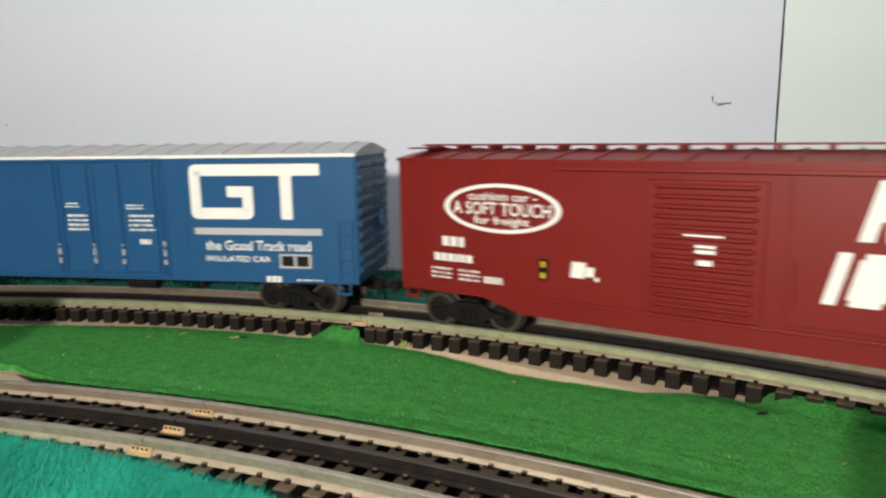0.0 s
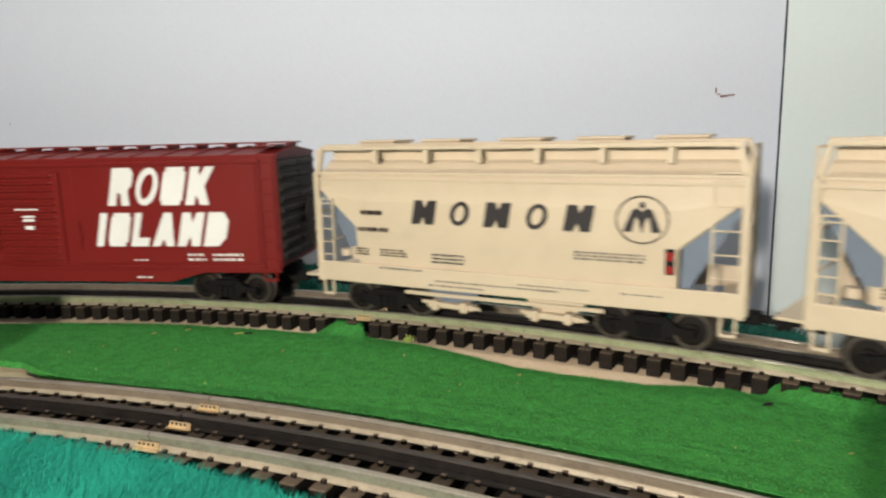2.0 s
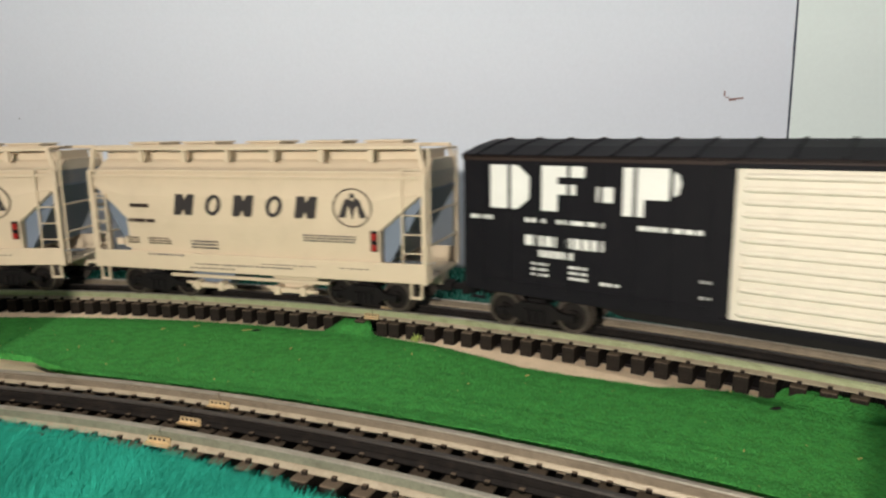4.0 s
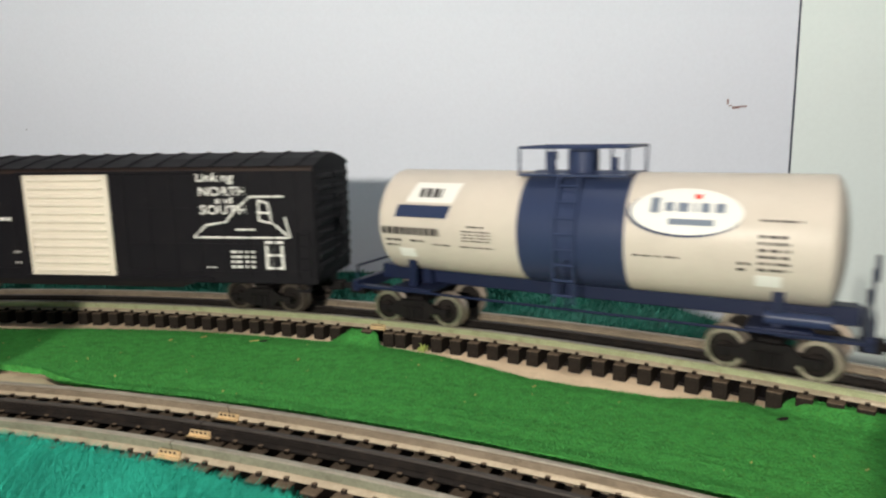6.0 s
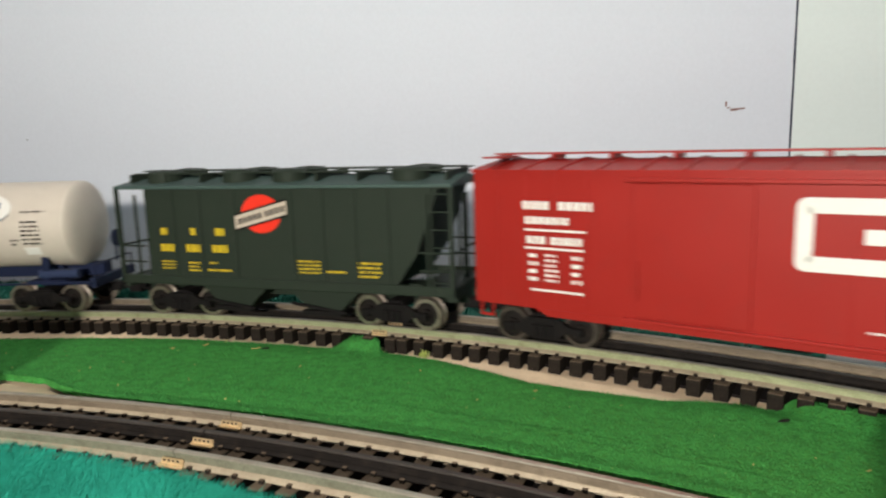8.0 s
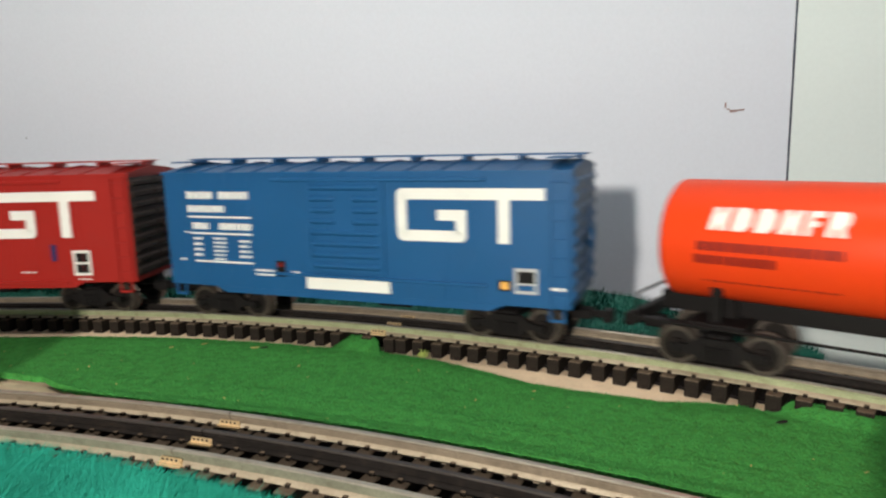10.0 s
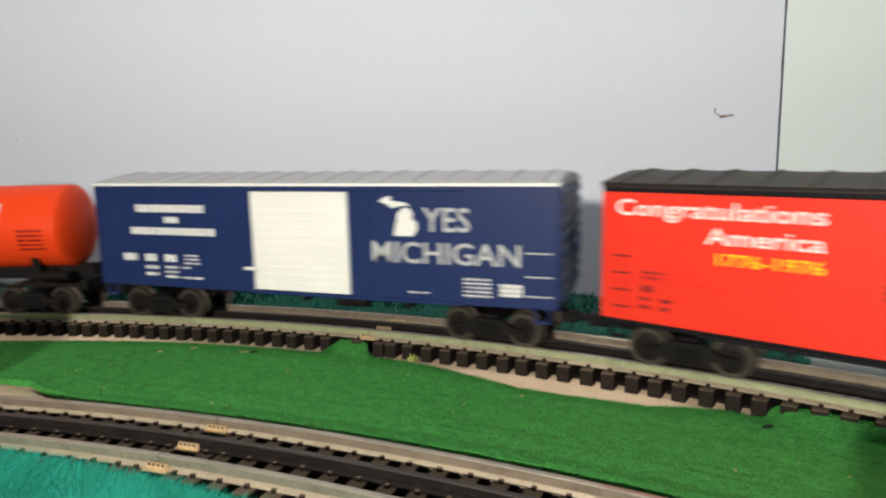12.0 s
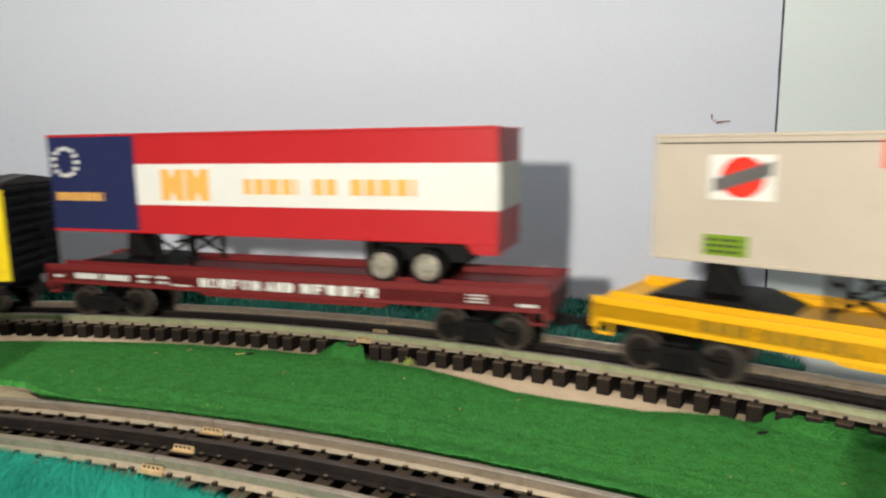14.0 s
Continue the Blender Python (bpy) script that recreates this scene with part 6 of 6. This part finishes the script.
def boxcar_bicentennial():
    L, z0, z1 = 292.2, 23.6, 83.4
    car = new_car("red and yellow boxcar with diagonal white and navy stripes, black roof", 3.0873, L)
    running_gear(car, L, 0.68 * L, 36)
    box_body(car, L, 21, 87, M["rfp"], label="black car body")
    underframe(car, L, 21, M["black"])
    gable_roof(car, L, 87, 5.0, M["roof_grey"], 15, "dark grey ribbed roof")
    end_ribs(car, L, 26, 86, M["rfp"], 9)
    x = L / 2
    low = [-x, -18.5, 3.0, 15.3, 33.5, x]
    high = [-x, 54.4, 72.1, 89.0, 108.0, x]
    for k, (mat, name) in enumerate(((M["red"], "red_field"), (M["white"], "white_stripe"), (M["navy"], "navy_stripe"), (M["white"], "white_stripe"), (M["yellow"], "yellow_field"))):
        bm = bmesh.new()
        prism(bm, [(low[k], z0), (low[k + 1], z0), (high[k + 1], z1), (high[k], z1)], -HALF - 0.4, -HALF + 0.2)
        cpart(name, bm, mat, car, "painted side field")
    words("Congratulations", -139, 70.6, -52.6, 80.4, M["white"], car, "white greeting lettering", y=-HALF - 0.4)
    words("America", -98, 62.2, -52.6, 69.4, M["white"], car, y=-HALF - 0.4)
    words("1776-1976", -93, 53.4, -52.4, 58.8, M["yellow"], car, y=-HALF - 0.4)
    for col, base, mat in ((0, (47.5, 71), M["yellow"]), (1, (51, 58), M["white"]), (2, (55, 48), M["red"])):
        for k in range(2 if col == 0 else 4 if col == 1 else 3):
            for m in range(1 if col != 1 else 2):
                cx, cz = base[0] + k * 8.6 + m * 7, base[1] + k * 6.6 - m * 0.5
                bm = bmesh.new()
                prism(bm, [(cx - 3.6, cz - 2.9), (cx + 3.6, cz - 2.9), (cx + 1.4, cz - 0.4), (cx + 2.4, cz - 0.4), (cx, cz + 3.6), (cx - 2.4, cz - 0.4), (cx - 1.4, cz - 0.4)], -HALF - 0.95, -HALF - 0.2)
                cpart("tree_mark", bm, mat, car)
    plates("small_lettering", dashes([(-126, 44, -116, 48, 2), (-126, 38, -120, 41, 1), (-127, 30, -122, 36, 2), (-117, 30, -112, 36, 2), (-32, 46, -22, 52, 3), (14, 42, 30, 50, 4)], 61), M["flat_red"], car, y=-HALF - 0.4)
    plates("small_lettering", dashes([(84, 62, 98, 64.4, 1), (84, 56.6, 128, 59.4, 1)], 62), M["dark_text"], car, y=-HALF - 0.4)
    plates("small_lettering", dashes([(106, 30, 120, 38, 4)], 63), M["amber"], car, y=-HALF - 0.4)
    plates("sign", [(84.6, 45.6, 108, 53.4)], M["red"], car, "red sign with white oval", y=-HALF - 0.4)
    bm = bmesh.new()
    prism(bm, [(96.3 + 9.6 * math.cos(2 * math.pi * k / 24), 49.5 + 2.9 * math.sin(2 * math.pi * k / 24)) for k in range(24)], -HALF - 1.0, -HALF - 0.3)
    cpart("sign_oval", bm, M["white"], car)
    seams(car, [-108, -72, -40, -8], z0, z1 - 1, M["red"], 0.4, 0.65)
    for x0, x1, z in ((-145, -40, 64), (-145, -60, 44), (-60, -20, 50)):
        plates("panel_line", [(x0, z, x1, z + 0.5)], M["red"], car, y=-HALF - 0.4)
    door_rails(car, -100, 40, 22.6, 83.8, M["rfp"])
    plates("eave_band", [(-L / 2, 85.4, L / 2, 87.6)], M["rfp_brown"], car, "dark brown eave band", lift=0.8)
    for z in (30, 38, 46, 54):
        grab_iron(car, -140, -132, z, M["flat_red"])
        grab_iron(car, 132, 142, z, M["amber"])
    stirrups(car, [138, -138], 21.5, M["rfp"], depth=7)
    return car


def flat_car(label, s0, mat, deck_mat, white_words, seed):
    L = 330.7
    car = new_car(label, s0, L, 0.68 * 330.7)
    running_gear(car, L, 0.68 * L, 38)
    bm = bmesh.new()
    block(bm, -L / 2, L / 2, -HALF, HALF, 25.0, 32.2, 0.4)
    block(bm, -L / 2, -L / 2 + 3, -HALF, HALF, 20, 33)
    block(bm, L / 2 - 3, L / 2, -HALF, HALF, 20, 33)
    cpart("body", bm, mat, car, "low flat car body")
    for s in (-1, 1):
        bm = bmesh.new()
        block(bm, -L / 2, L / 2, s * (HALF - 0.8) - 0.8, s * (HALF - 0.8) + 0.8, 23, 35.4, 0.3)
        cpart("side_rail", bm, mat, car)
        bm = bmesh.new()
        block(bm, -L / 2 + 4, L / 2 - 4, s * (HALF - 12) - 0.8, s * (HALF - 12) + 0.8, 32, 36.0, 0.3)
        cpart("guide_rail", bm, mat, car)
    bm = bmesh.new()
    block(bm, -L / 2 + 4, L / 2 - 4, -HALF + 13, HALF - 13, 32.1, 32.9)
    cpart("deck", bm, deck_mat, car, "dark deck surface")
    bm = bmesh.new()
    prism(bm, [(-80, 25.4), (-62, 14), (62, 14), (80, 25.4)], -7, 7)
    cpart("centre_sill", bm, mat, car)
    bm = bmesh.new()
    prism(bm, [(-150, 32.8), (-138, 38), (-96, 38.6), (-80, 32.8)], -20, 20)
    prism(bm, [(-122, 38), (-104, 38), (-111, 57.5), (-120, 57.5)], -6, 6)
    rod(bm, (-102, -5, 38), (-118, -5, 54), 1.6)
    cpart("trailer_hitch", bm, M["black"], car, "black trailer hitch stand")
    if white_words:
        emblem("letter_shape", ["notch", "oval", "keel", "comb", "oval", "notch"], -45.5, 26.0, -4, 31.6, M["white"], car, "row of white letter shapes", gap=0.3)
        emblem("letter_shape", ["peak", "notch", "bullet"], 0, 26.0, 18, 31.6, M["white"], car, gap=0.3)
        emblem("letter_shape", ["notch", "comb", "slab", "bar", "comb", "keel"], 23, 26.0, 70, 31.6, M["white"], car, gap=0.3)
        plates("small_lettering", dashes([(-141, 26.8, -122, 30.4, 1), (-118, 26.8, -98, 30.4, 1), (-91, 26.4, -82, 31.6, 2), (-77, 26.4, -68, 31.6, 2), (-66, 25.6, -52, 27, 1), (-158, 27, -150, 29, 1), (148, 26, 158, 28, 1), (121, 26.8, 132, 31.4, 3)], seed), M["white"], car)
    else:
        emblem("letter_shape", ["bullet", "notch", "notch"], -112, 26.4, -93, 31.4, M["olive"], car, "dark letter shapes", gap=0.3)
        emblem("letter_shape", ["slab", "bullet", "slab", "comb", "slab", "corner"], -86, 26.4, -52, 31.4, M["olive"], car, gap=0.5)
    stirrups(car, [-L / 2 + 7, L / 2 - 7], 23, mat, depth=6)
    return car


def trailer_wheels(tr, xs):
    for x in xs:
        for s in (-1, 1):
            bm = bmesh.new()
            lathe(bm, [(-5, 0.01), (-5, 9), (-4.2, 10), (4.2, 10), (5, 9), (5, 6.5), (4.4, 6), (4.4, 0.01)], 28, Matrix.Translation((x, s * 20, 43)) @ Euler((0, 0, radians(-90 if s < 0 else 90))).to_matrix().to_4x4())
            tyre = cpart("wheel", bm, M["black"], tr, "black tyre", True)
            bm = bmesh.new()
            lathe(bm, [(0, 0.01), (0, 7.4), (1.2, 7.4), (1.6, 6.6), (0.6, 5.6), (0.6, 3.4), (2.4, 2.6), (2.6, 0.01)], 24, Matrix.Translation((x, s * 24.6, 43)) @ Euler((0, 0, radians(-90 if s < 0 else 90))).to_matrix().to_4x4())
            rim = cpart("rim", bm, M["rim"], tr, "silver-white wheel rim", True)
            rim.parent = tyre


def trailer(label, s0, x0, x1, z0, z1, mat):
    tr = thing("semi_trailer", label, "trailer", "trailers on flat cars")
    CARS.append((tr, s0, 0.68 * 0.3307))
    bm = bmesh.new()
    block(bm, x0, x1, -27, 27, z0, z1, 0.5)
    cpart("box", bm, mat, tr, "painted trailer box")
    bm = bmesh.new()
    for z in (z0 - 0.3, z1 - 1.2):
        for s in (-1, 1):
            block(bm, x0 - 0.3, x1 + 0.3, s * 27 - 0.6, s * 27 + 0.6, z, z + 1.6, 0.3)
    cpart("edge_trim", bm, mat, tr)
    bm = bmesh.new()
    for x in (x0 + 72, x0 + 96):
        for s in (-1, 1):
            block(bm, x - 1.2, x + 1.2, s * 16 - 1.2, s * 16 + 1.2, 35, z0)
    for s in (-1, 1):
        rod(bm, (x0 + 72, s * 16, 52), (x0 + 96, s * 16, 38), 0.9)
        rod(bm, (x0 + 72, s * 16, 38), (x0 + 96, s * 16, 52), 0.9)
    rod(bm, (x0 + 84, -16, 50), (x0 + 84, 16, 50), 0.9)
    cpart("landing_gear", bm, M["black"], tr, "black landing gear legs")
    bm = bmesh.new()
    block(bm, x1 - 82, x1 - 20, -14, 14, 44, z0, 0.5)
    block(bm, x1 - 76, x1 - 72, -26, 26, 46, z0)
    cpart("bogie", bm, M["black"], tr)
    trailer_wheels(tr, (x1 - 66.5, x1 - 40.5))
    return tr


def trailer_tricolour():
    tr = trailer("red, white and navy semi-trailer standing on the maroon flat car", 3.4331, -158.5, 137, 57, 117.4, M["trailer_red"])
    for y in (-27.0,):
        plates("navy_field", [(-158.4, 57.4, -91, 116.6)], M["trailer_navy"], tr, "navy front field", y=y, lift=0.3)
        plates("white_band", [(-91, 74.4, 136.8, 99.2)], M["white"], tr, "white side band", y=y, lift=0.3)
    bm = bmesh.new()
    block(bm, 136.8, 137.6, -26.6, 26.6, 74.4, 99.2)
    cpart("white_band", bm, M["white"], tr)
    bm = bmesh.new()
    for k in range(13):
        a = 2 * math.pi * k / 13
        cx, cz = -145 + 9.2 * math.cos(a), 100.6 + 8.6 * math.sin(a)
        prism(bm, [(cx + 1.9 * math.cos(b), cz + 1.5 * math.sin(b)) for b in (k2 * math.pi / 3 for k2 in range(6))], -27.8, -27)
    cpart("star_ring", bm, M["white"], tr, "ring of small white marks")
    plates("small_lettering", dashes([(-154, 76.4, -134, 81.6, 1), (-133, 76.4, -117, 81.6, 1)], 71), M["amber"], tr, y=-27.3)
    emblem("letter_shape", ["notch", "notch"], -72, 77.4, -38, 96.0, M["amber"], tr, "amber letter shapes", gap=0.1, y=-27.3)
    plates("small_lettering", dashes([(-14, 81.6, 21, 90.4, 1), (31, 81.6, 45, 90.4, 1), (54, 81.6, 92, 90.4, 1)], 72), M["amber"], tr, "faded amber lettering bars", y=-27.3)
    bm = bmesh.new()
    prism(bm, [(118, 57.6), (124, 51), (136.6, 51), (136.6, 57.6)], -26.4, 26.4)
    cpart("rear_bumper", bm, M["trailer_red"], tr)
    return tr


def trailer_tan():
    tr = trailer("tan semi-trailer with red round badge standing on the yellow flat car", 3.7952, -138, 158, 56.5, 111.5, M["trailer_tan"])
    plates("badge_panel", [(-113, 84, -87, 103)], M["white"], tr, "white badge panel", y=-27, lift=0.3)
    bm = bmesh.new()
    prism(bm, [(-99.5 + 9 * math.cos(2 * math.pi * k / 28), 93.6 + 8.6 * math.sin(2 * math.pi * k / 28)) for k in range(28)], -27.6, -27)
    cpart("badge", bm, M["red"], tr, "red round badge")
    bm = bmesh.new()
    prism(bm, [(-111, 87), (-88, 94.6), (-88, 100.4), (-111, 92.8)], -27.9, -27)
    cpart("badge_band", bm, M["deck"], tr)
    plates("label", [(-114.6, 59.8, -96, 68.8)], M["lime"], tr, "lime green label", y=-27, lift=0.3)
    plates("small_lettering", dashes([(-113, 61, -98, 67.6, 3)], 73), M["dark_text"], tr, y=-27.3)
    plates("corner_strip", [(-50, 98, -45, 109)], M["red"], tr, y=-27, lift=0.3)
    plates("roof_line", [(-136, 107.6, 156, 108.2)], M["dark_text"], tr, y=-27, lift=0.2)
    return tr


boxcar_plug_blue()
boxcar_oxide()
hopper_cream(0.4661)
hopper_cream(0.7204)
boxcar_dark()
tank_white()
hopper_green()
boxcar_short("bright red boxcar with thick white line emblem", 1.8772, M["gt_red"], True)
boxcar_short("bright blue boxcar with corrugated door and thick white line emblem", 2.1642, M["gt_blue2"], False)
tank_orange()
boxcar_navy()
boxcar_bicentennial()
flat_car("maroon flat car with white lettering carrying a semi-trailer", 3.4331, M["flat_red"], M["flat_red"], True, 81)
trailer_tricolour()
flat_car("yellow flat car carrying a tan semi-trailer", 3.7952, M["orange_yellow"], M["orange_yellow"], False, 82)
trailer_tan()
build_litter()
build_tracks()

# ---- how far the train has run, in metres, at times in seconds; it gathers speed ----
RUN = [(0.0, 0.0000), (0.5, 0.0996), (1.0, 0.2031), (1.5, 0.3083), (2.0, 0.4113), (2.5, 0.5135), (3.0, 0.6218), (5.5, 1.1489), (6.0, 1.2649), (6.5, 1.3762), (7.0, 1.4869),
       (9.5, 2.0703), (10.0, 2.2109), (10.5, 2.3564), (11.0, 2.5134), (11.5, 2.6717), (12.0, 2.8316), (12.5, 2.9949), (13.0, 3.1620), (13.5, 3.3385), (13.75, 3.4270), (14.0, 3.5240)]


def run(t):
    """Smooth run between the listed times."""
    ts, ds = [a for a, _ in RUN], [b for _, b in RUN]
    k = max(0, min(len(ts) - 2, next((i for i in range(len(ts) - 1) if ts[i + 1] >= t), len(ts) - 2)))
    slope = lambda i: (ds[min(i + 1, len(ts) - 1)] - ds[max(i - 1, 0)]) / (ts[min(i + 1, len(ts) - 1)] - ts[max(i - 1, 0)])
    h = ts[k + 1] - ts[k]
    u = (t - ts[k]) / h
    return ((2 * u ** 3 - 3 * u ** 2 + 1) * ds[k] + (u ** 3 - 2 * u ** 2 + u) * h * slope(k) + (3 * u ** 2 - 2 * u ** 3) * ds[k + 1] + (u ** 3 - u ** 2) * h * slope(k + 1))


def car_pose(s, chord):
    a, b = on_b(s - chord / 2), on_b(s + chord / 2)
    m = (a + b) / 2
    return pose(m.x, m.y, B_TOP + RAIL_H, 0, 0, math.degrees(math.atan2(b.y - a.y, b.x - a.x)))


def motions():
    for car, s0, chord in CARS:
        walk(car, [(k * 0.25, car_pose(s0 - run(k * 0.25), chord)) for k in range(57)])
    # wheels roll while their car is near the camera
    start = {car: s0 for car, s0, _ in CARS}
    times = [k / 30 for k in range(421)]
    for ax, car, x in AXLES:
        near = [t for t in times if abs(start[car] - run(t)) < 0.50]
        rows = [(0.0, pose(x, 0, 0.0092))] if near[0] > 0 else []
        base = run(near[0])
        turn = lambda t: -math.degrees((run(t) - base) / 0.0092)
        rows += [(t, pose(x, 0, 0.0092, 0, turn(t), 0)) for t in near]
        if near[-1] < 14.0:
            rows.append((14.0, rows[-1][1]))
        walk(ax, rows)


motions()
